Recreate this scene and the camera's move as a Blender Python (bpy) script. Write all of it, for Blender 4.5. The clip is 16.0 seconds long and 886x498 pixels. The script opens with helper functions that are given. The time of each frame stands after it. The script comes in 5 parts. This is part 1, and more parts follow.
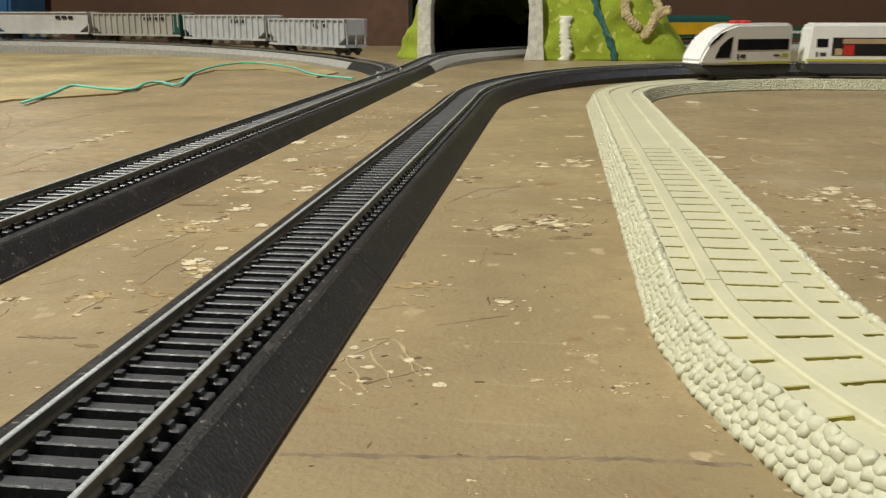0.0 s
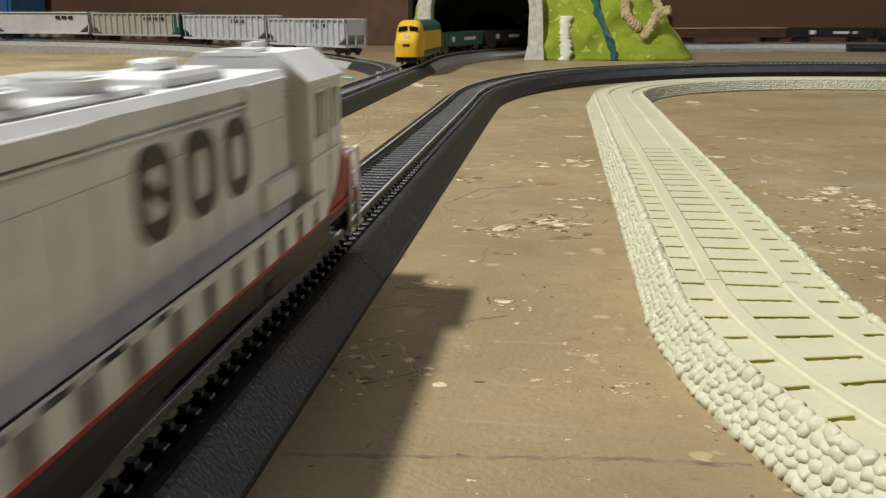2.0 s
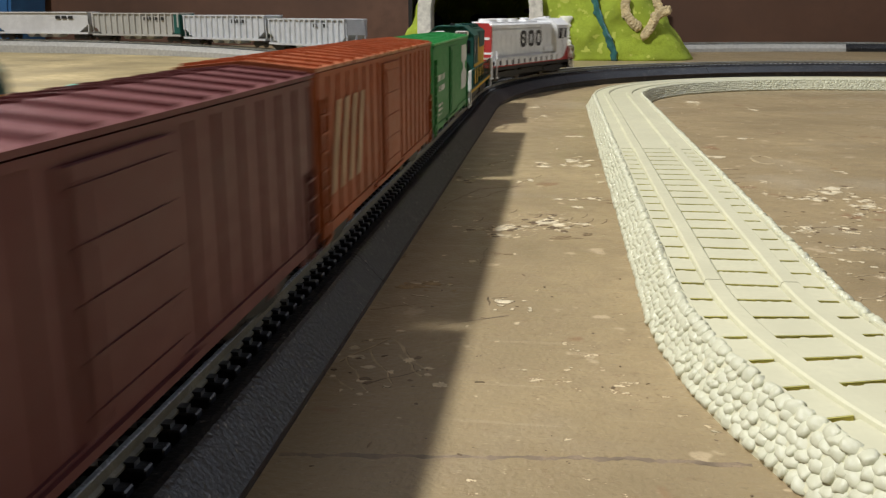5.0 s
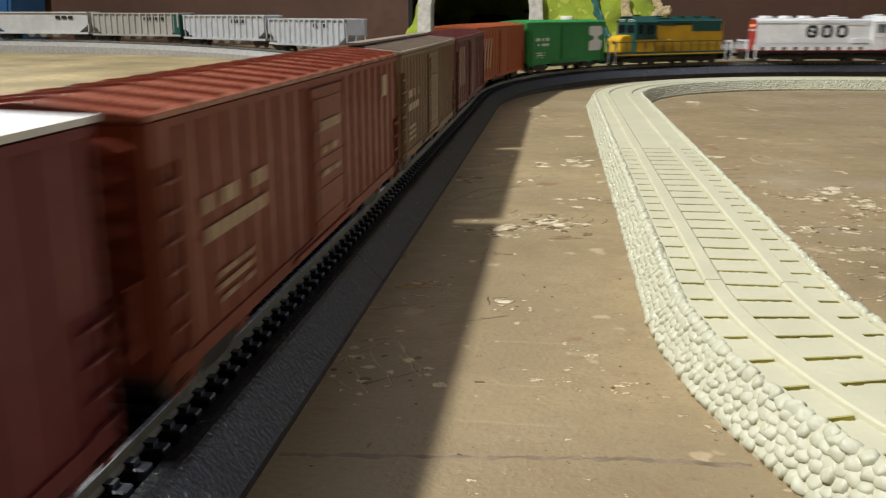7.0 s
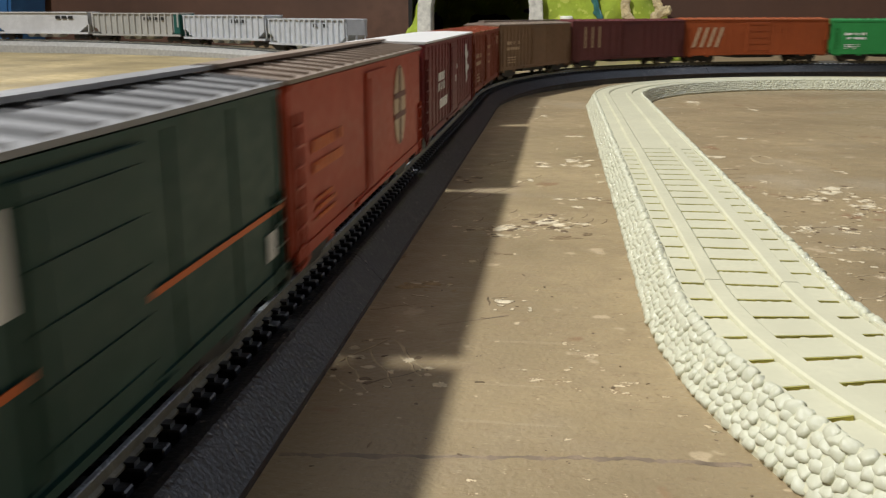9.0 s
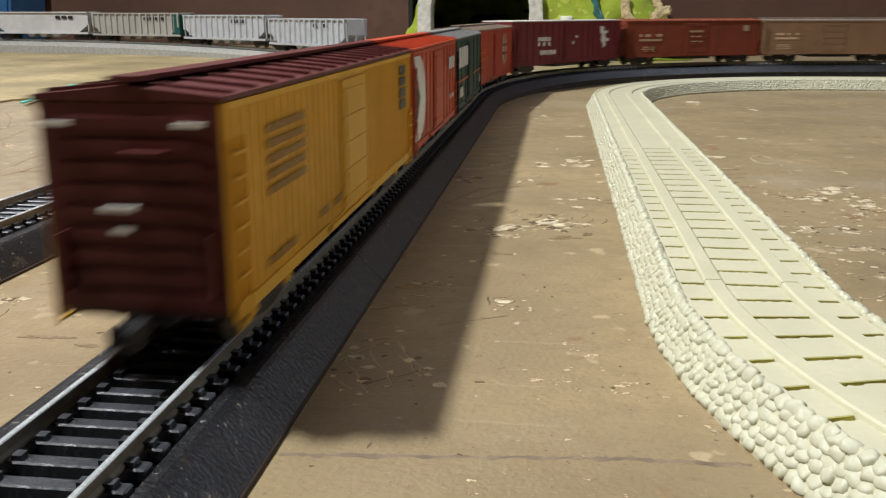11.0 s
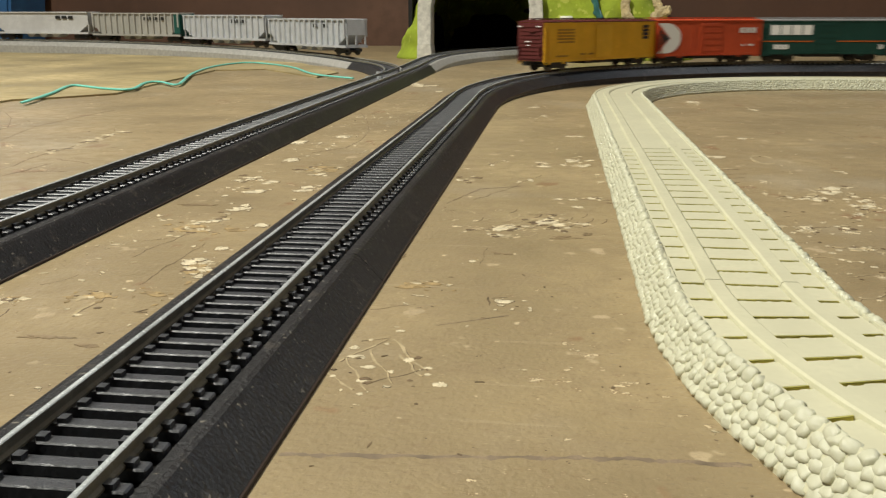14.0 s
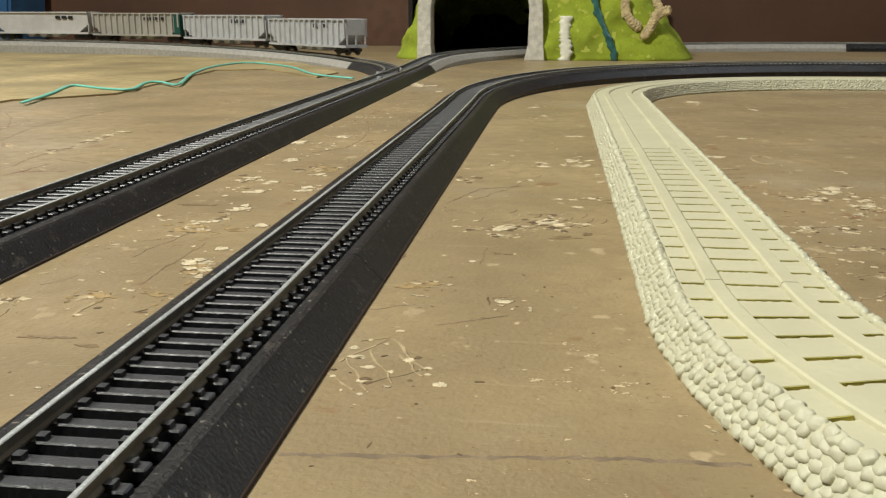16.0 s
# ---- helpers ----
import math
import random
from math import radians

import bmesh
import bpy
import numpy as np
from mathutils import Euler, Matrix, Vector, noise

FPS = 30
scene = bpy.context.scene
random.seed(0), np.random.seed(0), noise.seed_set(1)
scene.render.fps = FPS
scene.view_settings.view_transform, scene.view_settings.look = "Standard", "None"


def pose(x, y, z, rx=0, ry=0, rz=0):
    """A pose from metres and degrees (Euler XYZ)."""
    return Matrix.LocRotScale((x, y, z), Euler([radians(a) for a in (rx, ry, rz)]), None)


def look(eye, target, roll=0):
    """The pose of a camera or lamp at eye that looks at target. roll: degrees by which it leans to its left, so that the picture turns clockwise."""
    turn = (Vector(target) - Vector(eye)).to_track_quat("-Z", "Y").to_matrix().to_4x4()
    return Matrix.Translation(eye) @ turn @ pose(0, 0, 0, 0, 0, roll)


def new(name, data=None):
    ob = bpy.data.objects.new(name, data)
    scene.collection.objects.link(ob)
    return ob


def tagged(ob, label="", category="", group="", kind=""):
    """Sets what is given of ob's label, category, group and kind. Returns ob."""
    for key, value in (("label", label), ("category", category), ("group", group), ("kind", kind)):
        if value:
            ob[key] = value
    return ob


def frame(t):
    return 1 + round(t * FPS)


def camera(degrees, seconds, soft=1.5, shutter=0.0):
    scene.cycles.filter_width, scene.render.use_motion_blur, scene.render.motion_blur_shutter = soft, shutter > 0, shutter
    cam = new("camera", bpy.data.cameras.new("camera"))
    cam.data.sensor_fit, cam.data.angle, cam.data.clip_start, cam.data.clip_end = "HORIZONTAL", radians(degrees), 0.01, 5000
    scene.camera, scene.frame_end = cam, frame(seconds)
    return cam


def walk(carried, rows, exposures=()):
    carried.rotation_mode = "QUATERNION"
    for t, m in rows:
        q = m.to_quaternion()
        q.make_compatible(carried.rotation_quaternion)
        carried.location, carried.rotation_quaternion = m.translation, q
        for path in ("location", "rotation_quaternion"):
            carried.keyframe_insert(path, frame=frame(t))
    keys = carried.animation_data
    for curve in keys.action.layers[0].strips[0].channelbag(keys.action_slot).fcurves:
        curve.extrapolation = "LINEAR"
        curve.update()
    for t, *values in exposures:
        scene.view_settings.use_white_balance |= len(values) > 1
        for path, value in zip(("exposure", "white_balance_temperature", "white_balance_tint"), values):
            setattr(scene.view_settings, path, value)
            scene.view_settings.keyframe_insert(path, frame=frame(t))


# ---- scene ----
# Main line runs along +Y at x = 0; the board's top is z = 0. Lengths below are in mm.
M = 0.001
FOV, PITCH, YAW = 51.98, 14.584, 7.093
EYE_X, EYE_Z = 66.74, 68.90
CURVE_R, CURVE_Y = 434.6, 668.6
cam = camera(FOV, 16.0, soft=1.3, shutter=0.8)
cam_pose = pose(EYE_X * M, 0, EYE_Z * M, 90 - PITCH, 0, YAW)
EXPOSE = [(0.0, -0.3, 6500, 10), (1.2, -0.3, 6500, 10), (2.0, -0.28, 6200, 13), (2.6, -0.26, 6050, 15), (4.2, -0.16, 6000, 15), (9.2, -0.16, 5900, 15), (11.5, -0.1, 5900, 15), (12.2, -0.18, 6000, 14), (13.2, -0.2, 6450, 10), (16.0, -0.3, 6500, 10)]
walk(cam, [(0, cam_pose), (16.0, cam_pose)], EXPOSE)

# ---- light ----
world = bpy.data.worlds.new("room_air")
scene.world = world
world.use_nodes = True
world.node_tree.nodes["Background"].inputs[0].default_value = (1.0, 0.93, 0.82, 1)
world.node_tree.nodes["Background"].inputs[1].default_value = 0.10


def area_lamp(name, eye, target, size, watts, colour):
    data = bpy.data.lights.new(name, "AREA")
    data.shape, data.size, data.energy, data.color = "DISK", size, watts, colour
    ob = new(name, data)
    ob.matrix_world = look(eye, target)
    return ob


area_lamp("lamp_bulb", (-0.86, 0.07, 1.55), (0.05, 0.45, 0), 0.10, 54, (0.98, 0.96, 0.85))
# Unseen soft lamp, added for general fill and the sheen on the ties.
area_lamp("lamp_fill", (-0.4, 1.35, 1.6), (0.0, 0.7, 0), 0.9, 7.0, (0.98, 0.96, 0.86))
# Unseen cool lamp, added to brighten the cars' right sides.
area_lamp("lamp_side", (1.25, 1.2, 1.0), (0.0, 0.8, 0), 0.5, 4.5, (0.84, 0.92, 1.0))
# Unseen low lamp, added far left to give the roofs their sheen.
area_lamp("lamp_sheen", (-0.95, 1.6, 0.5), (0.0, 0.4, 0.05), 0.2, 0.45, (1.0, 0.95, 0.86))


# ---- materials ----
def mat(name, colour, rough=0.5, metal=0.0, vary=0.12, scale=60.0, bump=0.0, bump_scale=400.0, spots=None, spec=0.5, coat=0.0):
    """Colour with two scales of variation, optional spots (colour, scale, threshold) and fine relief."""
    m = bpy.data.materials.new(name)
    m.use_nodes = True
    nt = m.node_tree
    b = nt.nodes["Principled BSDF"]
    b.inputs["Roughness"].default_value, b.inputs["Metallic"].default_value = rough, metal
    b.inputs["Specular IOR Level"].default_value = spec
    b.inputs["Coat Weight"].default_value, b.inputs["Coat Roughness"].default_value = coat, 0.35
    tc = nt.nodes.new("ShaderNodeTexCoord")
    def noise_tex(sc, detail=4.0):
        n = nt.nodes.new("ShaderNodeTexNoise")
        n.inputs["Scale"].default_value, n.inputs["Detail"].default_value = sc, detail
        nt.links.new(tc.outputs["Object"], n.inputs["Vector"])
        return n
    def mix(a, bb, fac, kind="MIX"):
        x = nt.nodes.new("ShaderNodeMix")
        x.data_type, x.blend_type = "RGBA", kind
        for sock, v in ((x.inputs[0], fac), (x.inputs[6], a), (x.inputs[7], bb)):
            if isinstance(v, (tuple, list)):
                sock.default_value = (*v, 1)
            elif isinstance(v, (int, float)):
                sock.default_value = v
            else:
                nt.links.new(v, sock)
        return x.outputs[2]
    def ramp(src, lo, hi):
        r = nt.nodes.new("ShaderNodeMapRange")
        r.inputs[1].default_value, r.inputs[2].default_value = lo, hi
        nt.links.new(src, r.inputs[0])
        return r.outputs[0]
    dark = tuple(c * (1 - 2 * vary) for c in colour)
    light = tuple(min(1, c * (1 + vary)) for c in colour)
    n1, n2 = noise_tex(scale), noise_tex(scale * 9)
    c = mix(dark, light, ramp(n1.outputs[0], 0.3, 0.7))
    c = mix(c, tuple(x * (1 - vary) for x in colour), ramp(n2.outputs[0], 0.45, 0.75))
    if spots:
        for sc_colour, sc, th in spots:
            ns = noise_tex(sc, 3.0)
            c = mix(c, sc_colour, ramp(ns.outputs[0], th, th + 0.03))
    nt.links.new(c, b.inputs["Base Color"])
    rr = ramp(n2.outputs[0], 0.2, 0.8)
    mr = nt.nodes.new("ShaderNodeMapRange")
    mr.inputs[3].default_value, mr.inputs[4].default_value = max(0.03, rough - 0.1), min(1, rough + 0.1)
    nt.links.new(rr, mr.inputs[0])
    nt.links.new(mr.outputs[0], b.inputs["Roughness"])
    if bump:
        nb = noise_tex(bump_scale)
        bn = nt.nodes.new("ShaderNodeBump")
        bn.inputs["Strength"].default_value, bn.inputs["Distance"].default_value = bump, 0.0006
        nt.links.new(nb.outputs[0], bn.inputs["Height"])
        nt.links.new(bn.outputs[0], b.inputs["Normal"])
    return m


BOARD = mat("painted_board", (0.35, 0.268, 0.148), 0.42, vary=0.16, scale=14, bump=0.45, bump_scale=700, spec=0.4,
            spots=[((0.27, 0.17, 0.09), 38, 0.66), ((0.46, 0.36, 0.22), 70, 0.66), ((0.62, 0.50, 0.31), 190, 0.70), ((0.16, 0.10, 0.06), 420, 0.74)])


def wear(m, chip, rim, scratch):
    """Ragged bare spots with dark rims, in clusters, and fine scratches, laid over a material's colour."""
    nt = m.node_tree
    b = nt.nodes["Principled BSDF"]
    base = b.inputs["Base Color"].links[0].from_socket
    tc = nt.nodes.new("ShaderNodeTexCoord")

    def tex(scale, detail, stretch=(1, 1, 1), turn=0.0, rough=0.6):
        mp = nt.nodes.new("ShaderNodeMapping")
        mp.inputs["Scale"].default_value = stretch
        mp.inputs["Rotation"].default_value = (0, 0, turn)
        nt.links.new(tc.outputs["Object"], mp.inputs["Vector"])
        n = nt.nodes.new("ShaderNodeTexNoise")
        n.inputs["Scale"].default_value, n.inputs["Detail"].default_value, n.inputs["Roughness"].default_value = scale, detail, rough
        nt.links.new(mp.outputs[0], n.inputs["Vector"])
        return n.outputs[0]

    def calc(op, x, y):
        n = nt.nodes.new("ShaderNodeMath")
        n.operation = op
        for k, v in enumerate((x, y)):
            if isinstance(v, (int, float)):
                n.inputs[k].default_value = v
            else:
                nt.links.new(v, n.inputs[k])
        return n.outputs[0]

    def step(v, lo, hi):
        n = nt.nodes.new("ShaderNodeMapRange")
        n.inputs[1].default_value, n.inputs[2].default_value = lo, hi
        nt.links.new(v, n.inputs[0])
        return n.outputs[0]

    def over(under, colour, fac):
        n = nt.nodes.new("ShaderNodeMix")
        n.data_type = "RGBA"
        nt.links.new(fac, n.inputs[0])
        nt.links.new(under, n.inputs[6])
        n.inputs[7].default_value = (*colour, 1)
        return n.outputs[2]

    mottle = tex(55, 8, rough=0.75)
    out = over(base, tuple(c * 0.72 for c in (0.345, 0.255, 0.15)), calc("MULTIPLY", step(mottle, 0.5, 0.75), 0.75))
    haze = tex(8, 4)
    out = over(out, (0.42, 0.37, 0.28), calc("MULTIPLY", step(haze, 0.56, 0.75), 0.5))
    for turn, lo in ((0.35, 0.655), (-0.6, 0.665), (1.2, 0.67)):
        line = tex(16, 5, (1.0, 22.0, 1.0), turn, 0.5)
        out = over(out, scratch, calc("MULTIPLY", step(line, lo, lo + 0.04), 0.28))
    v = calc("ADD", tex(330, 7, (0.7, 1.0, 1.0), 0.2, 0.66), calc("MULTIPLY", calc("SUBTRACT", tex(19, 3), 0.5), 0.8))
    out = over(out, rim, calc("MULTIPLY", step(v, 0.685, 0.695), 0.8))
    out = over(out, chip, step(v, 0.712, 0.720))
    for scale_, colour_, lo, k in ((900, (0.20, 0.145, 0.08), 0.60, 0.55), (1300, (0.52, 0.42, 0.26), 0.63, 0.5), (260, (0.23, 0.165, 0.09), 0.62, 0.5)):
        out = over(out, colour_, calc("MULTIPLY", step(tex(scale_, 4, (0.6, 1.4, 1.0), 0.15), lo, lo + 0.05), k))
    pits = tex(520, 2)
    out = over(out, (0.10, 0.06, 0.035), step(pits, 0.735, 0.75))
    nt.links.new(out, b.inputs["Base Color"])


wear(BOARD, (0.66, 0.55, 0.35), (0.19, 0.115, 0.055), (0.46, 0.37, 0.235))
SCRAPE = mat("light_scrape", (0.47, 0.375, 0.22), 0.6, vary=0.2, scale=300)
CHIP = mat("bare_chip", (0.72, 0.62, 0.42), 0.6, vary=0.2, scale=300, bump=0.5, bump_scale=1500)
CHIP_DARK = mat("scraped_wood", (0.17, 0.115, 0.06), 0.6, vary=0.3, scale=300)
PENCIL = mat("pencil", (0.255, 0.19, 0.125), 0.6, vary=0.25, scale=220)
PLY = mat("bare_plywood", (0.44, 0.35, 0.175), 0.55, vary=0.25, scale=9, bump=0.2)
WALLM = mat("brown_wall", (0.105, 0.05, 0.028), 0.6, vary=0.16, scale=5, bump=0.15)
CEIL = mat("bounce_ceiling", (0.7, 0.66, 0.58), 0.8)
BLACK = mat("black_roadbed", (0.0115, 0.0122, 0.0142), 0.42, vary=0.3, scale=90, bump=0.5, bump_scale=1000, spec=0.6,
            spots=[((0.04, 0.036, 0.032), 130, 0.62), ((0.22, 0.20, 0.165), 800, 0.66)])
EDGE = mat("brown_edge", (0.032, 0.017, 0.010), 0.6)
TIE = mat("black_tie", (0.014, 0.018, 0.027), 0.5, vary=0.3, scale=400, bump=0.5, bump_scale=700, spec=1.0, coat=0.25)
STEEL = mat("rail_steel", (0.58, 0.62, 0.63), 0.25, metal=0.25, vary=0.12, scale=120, bump=0.15, bump_scale=1200)
RUSTY = mat("rail_side", (0.27, 0.25, 0.19), 0.4, metal=0.3, vary=0.2, scale=200)
GREY = mat("grey_roadbed", (0.42, 0.41, 0.38), 0.55, vary=0.12, scale=200, bump=0.5, bump_scale=1400)
BEIGE = mat("cream_plastic", (0.62, 0.60, 0.425), 0.4, vary=0.04, scale=60, bump=0.12, bump_scale=500, spec=0.45)
STONE = mat("cream_stone", (0.59, 0.585, 0.43), 0.33, vary=0.05, scale=120, bump=0.2, bump_scale=700, spec=0.5)
# Olive tone carries the shade seen inside the toy track's slots.
SLOT = mat("slot_shade", (0.50, 0.46, 0.13), 0.8)
GRASS = mat("flock_grass", (0.33, 0.42, 0.03), 0.9, vary=0.18, scale=25, bump=1.0, bump_scale=500, spots=[((0.45, 0.50, 0.08), 90, 0.62)])
PORTAL = mat("portal_stone", (0.72, 0.70, 0.62), 0.7, vary=0.15, scale=150, bump=0.8, bump_scale=400)
ROCK = mat("tan_rock", (0.62, 0.50, 0.27), 0.7, vary=0.2, scale=90, bump=0.8, bump_scale=300)
FALL = mat("white_fall", (0.80, 0.80, 0.66), 0.5, vary=0.1, scale=90)
STREAM = mat("stream_blue", (0.05, 0.16, 0.15), 0.2, vary=0.3, scale=80)
# Near-black for the sheets that stand in for the tunnel's darkness.
DARK = mat("tunnel_shade", (0.012, 0.012, 0.012), 0.9)
TEAL = mat("teal_wire", (0.18, 0.66, 0.56), 0.35, vary=0.08)
SILVER = mat("silver_paint", (0.56, 0.58, 0.61), 0.4, metal=0.15, vary=0.08)
UNDER = mat("black_underframe", (0.014, 0.014, 0.015), 0.5, vary=0.2)
WHEEL = mat("wheel_metal", (0.10, 0.09, 0.08), 0.35, metal=0.7)
GLASS = mat("dark_window", (0.010, 0.011, 0.016), 0.12, spec=0.3)
WHITE = mat("white_paint", (0.80, 0.79, 0.76), 0.35, vary=0.03)
INK = mat("black_ink", (0.02, 0.02, 0.02), 0.5)
PAINTS = {}


def paint(name, colour, rough=0.5):
    if name not in PAINTS:
        PAINTS[name] = mat(name, colour, rough, vary=0.1, scale=35, bump=0.1, bump_scale=800, spec=0.3 if rough > 0.35 else 0.6)
    return PAINTS[name]


# ---- mesh helpers ----
def part(name, bm, material, parent=None, label="", smooth=False):
    me = bpy.data.meshes.new(name)
    bmesh.ops.recalc_face_normals(bm, faces=bm.faces)
    bm.to_mesh(me)
    bm.free()
    me.materials.append(material)
    if smooth:
        for f in me.polygons:
            f.use_smooth = True
    ob = new(name, me)
    ob.parent = parent
    if label:
        ob["label"] = label
    return ob


def box(bm, x0, x1, y0, y1, z0, z1, bevel=0.0):
    """A box in mm with chamfered edges."""
    vs = [bm.verts.new((x * M, y * M, z * M)) for x in (x0, x1) for y in (y0, y1) for z in (z0, z1)]
    fs = [bm.faces.new([vs[i] for i in q]) for q in ((0, 1, 3, 2), (4, 6, 7, 5), (0, 4, 5, 1), (2, 3, 7, 6), (0, 2, 6, 4), (1, 5, 7, 3))]
    if bevel:
        es = list({e for f in fs for e in f.edges})
        bmesh.ops.bevel(bm, geom=es, offset=bevel * M, segments=1, affect="EDGES")


def boxes(*specs):
    bm = bmesh.new()
    for s in specs:
        box(bm, *s)
    return bm


def prism(points, axis, a, b, bevel=0.0, bm=None):
    """A polygon (in the plane across axis), pushed from a to b along axis, in mm."""
    bm = bm or bmesh.new()
    def at(p, v):
        q = {"x": (v, p[0], p[1]), "y": (p[0], v, p[1]), "z": (p[0], p[1], v)}[axis]
        return [c * M for c in q]
    A = [bm.verts.new(at(p, a)) for p in points]
    B = [bm.verts.new(at(p, b)) for p in points]
    fs = [bm.faces.new(A), bm.faces.new(B[::-1])]
    n = len(points)
    for i in range(n):
        fs.append(bm.faces.new((A[i], B[i], B[(i + 1) % n], A[(i + 1) % n])))
    if bevel:
        bmesh.ops.bevel(bm, geom=list({e for f in fs for e in f.edges}), offset=bevel * M, segments=2, affect="EDGES")
    return bm


def disc(bm, x, y, z, r, depth, n=14, axis="y"):
    pts = [(r * math.cos(2 * math.pi * i / n), r * math.sin(2 * math.pi * i / n)) for i in range(n)]
    if axis == "y":
        prism([(x + p, z + q) for p, q in pts], "y", y - depth / 2, y + depth / 2, bm=bm)
    elif axis == "z":
        prism([(x + p, y + q) for p, q in pts], "z", z - depth / 2, z + depth / 2, bm=bm)
    else:
        prism([(y + p, z + q) for p, q in pts], "x", x - depth / 2, x + depth / 2, bm=bm)


def sweep(profile, stations, bm=None, close=True):
    """A profile (offset to the right, height) along stations (x, y, heading, z) in mm; heading in radians, 0 along +X."""
    bm = bm or bmesh.new()
    rings = []
    for x, y, h, z in stations:
        rx, ry = math.sin(h), -math.cos(h)
        rings.append([bm.verts.new(((x + rx * o) * M, (y + ry * o) * M, (z + q) * M)) for o, q in profile])
    n = len(profile)
    for a, b in zip(rings, rings[1:]):
        for i in range(n if close else n - 1):
            bm.faces.new((a[i], a[(i + 1) % n], b[(i + 1) % n], b[i]))
    if close:
        bm.faces.new(rings[0])
        bm.faces.new(rings[-1][::-1])
    return bm


# ---- track paths (mm) ----
def line_arc(x0, y0, straight, radius, sweep_angle, lead=4000.0):
    """A line along +Y to (x0, straight), then an arc (radius > 0 to the right), then a line. s is y along the first line."""
    sg = 1 if radius > 0 else -1
    r = abs(radius)
    def at(s, off=0.0):
        if s <= straight:
            x, y, h = x0, s, math.pi / 2
        else:
            a = min((s - straight) / r, sweep_angle)
            x = x0 + sg * r * (1 - math.cos(a))
            y = straight + r * math.sin(a)
            h = math.pi / 2 - sg * a
            rest = s - straight - r * sweep_angle
            if rest > 0:
                x, y = x + rest * math.cos(h), y + rest * math.sin(h)
        return x + off * math.sin(h), y - off * math.cos(h), h
    return at


main_path = line_arc(0, 0, CURVE_Y, CURVE_R, math.pi)
LEFT_X, OUT_Y, OUT_R = -99.6, 1130.0, 660.0
outer_path = line_arc(LEFT_X, 0, OUT_Y, OUT_R, math.pi / 2)
HOP_Y = 878.0


def hopper_path(s, off=0.0):
    """The storage line: leaves the left line by a turnout and bends left, ever more gently."""
    x, y, h = LEFT_X, min(s, HOP_Y), math.pi / 2
    rest = s - HOP_Y
    for r, turn in ((514.0, 0.83), (1080.0, 0.56), (90000.0, 0.03)):
        if rest <= 0:
            break
        a = min(rest / r, turn)
        cx, cy = x - r * math.sin(h), y + r * math.cos(h)
        h += a
        x, y = cx + r * math.sin(h), cy - r * math.cos(h)
        rest -= a * r
    return x + off * math.sin(h), y - off * math.cos(h), h


def hopper_lift(s):
    k = min(1, max(0, (s - 1180) / 900))
    return 13.0 * k * (2 - k)


def main_lift(s):
    """The curve's far part stands a little higher than the board."""
    k = min(1, max(0, (s - 560) / 420))
    return MAIN_RISE * k * k * (3 - 2 * k)


MAIN_RISE = 4.5


def outer_lift(s):
    """Beyond the turnout the grey line lies on a thin riser."""
    k = min(1, max(0, (s - 980) / 350))
    return 5.0 * k * k * (3 - 2 * k)


def stations(path, s0, s1, step, lift=None, off=0.0):
    n = max(1, math.ceil((s1 - s0) / step))
    out = []
    for i in range(n + 1):
        s = s0 + (s1 - s0) * i / n
        x, y, h = path(s, off)
        out.append((x, y, h, lift(s) if lift else 0.0))
    return out


# ---- room ----
bm = boxes((-2600, 2600, -3600, 1960, -40, 0))
table = tagged(part("floor", bm, BOARD), "brown painted layout board with chipped paint and scratches", "table top", kind="structure")
# Only the north wall shows; the other three are unseen and close the room.
for nm, b in (("wall_north", (-2600, 2600, 1960, 2060, -60, 2300)), ("wall_south", (-2600, 2600, -3700, -3600, -60, 2300)),
              ("wall_west", (-2700, -2600, -3700, 2060, -60, 2300)), ("wall_east", (2600, 2700, -3700, 2060, -60, 2300))):
    tagged(part(nm, boxes(b), WALLM), "dark brown wall panel around the layout", "wall", kind="structure")
# Out of view; a pale sheet added overhead to bounce lamp light down.
tagged(part("ceiling", boxes((-2700, 2700, -3700, 2060, 2300, 2360)), CEIL), "unseen pale ceiling added to bounce light", "ceiling", kind="structure")


# ---- black and grey roadbed track ----
def tie_mesh():
    bm = bmesh.new()
    box(bm, -1.35, 1.35, -12.6, 12.6, 6.4, 8.5, 0.25)
    for y in (-10.1, -6.4, 6.4, 10.1):
        box(bm, -0.9, 0.9, y - 0.75, y + 0.75, 8.4, 9.3)
    me = bpy.data.meshes.new("tie")
    bm.to_mesh(me)
    bm.free()
    me.materials.append(TIE)
    return me


TIE_MESH = tie_mesh()
BED = [(-22.7, 0), (-22.7, 0.9), (-17.5, 6.4), (-16.8, 7.1), (-16.0, 7.65), (-15.0, 7.9), (-13.1, 7.85), (-12.8, 7.5), (-12.75, 6.5), (12.75, 6.5), (12.8, 7.5), (13.1, 7.85), (15.0, 7.9), (16.0, 7.65), (16.8, 7.1), (17.5, 6.4), (22.7, 0.9), (22.7, 0)]
RAIL = [(-0.9, 8.5), (-0.9, 8.9), (-0.35, 9.3), (-0.35, 10.2), (-0.55, 10.4), (-0.55, 10.95), (-0.35, 11.1), (0.35, 11.1), (0.55, 10.95),
        (0.55, 10.4), (0.35, 10.2), (0.35, 9.3), (0.9, 8.9), (0.9, 8.5)]


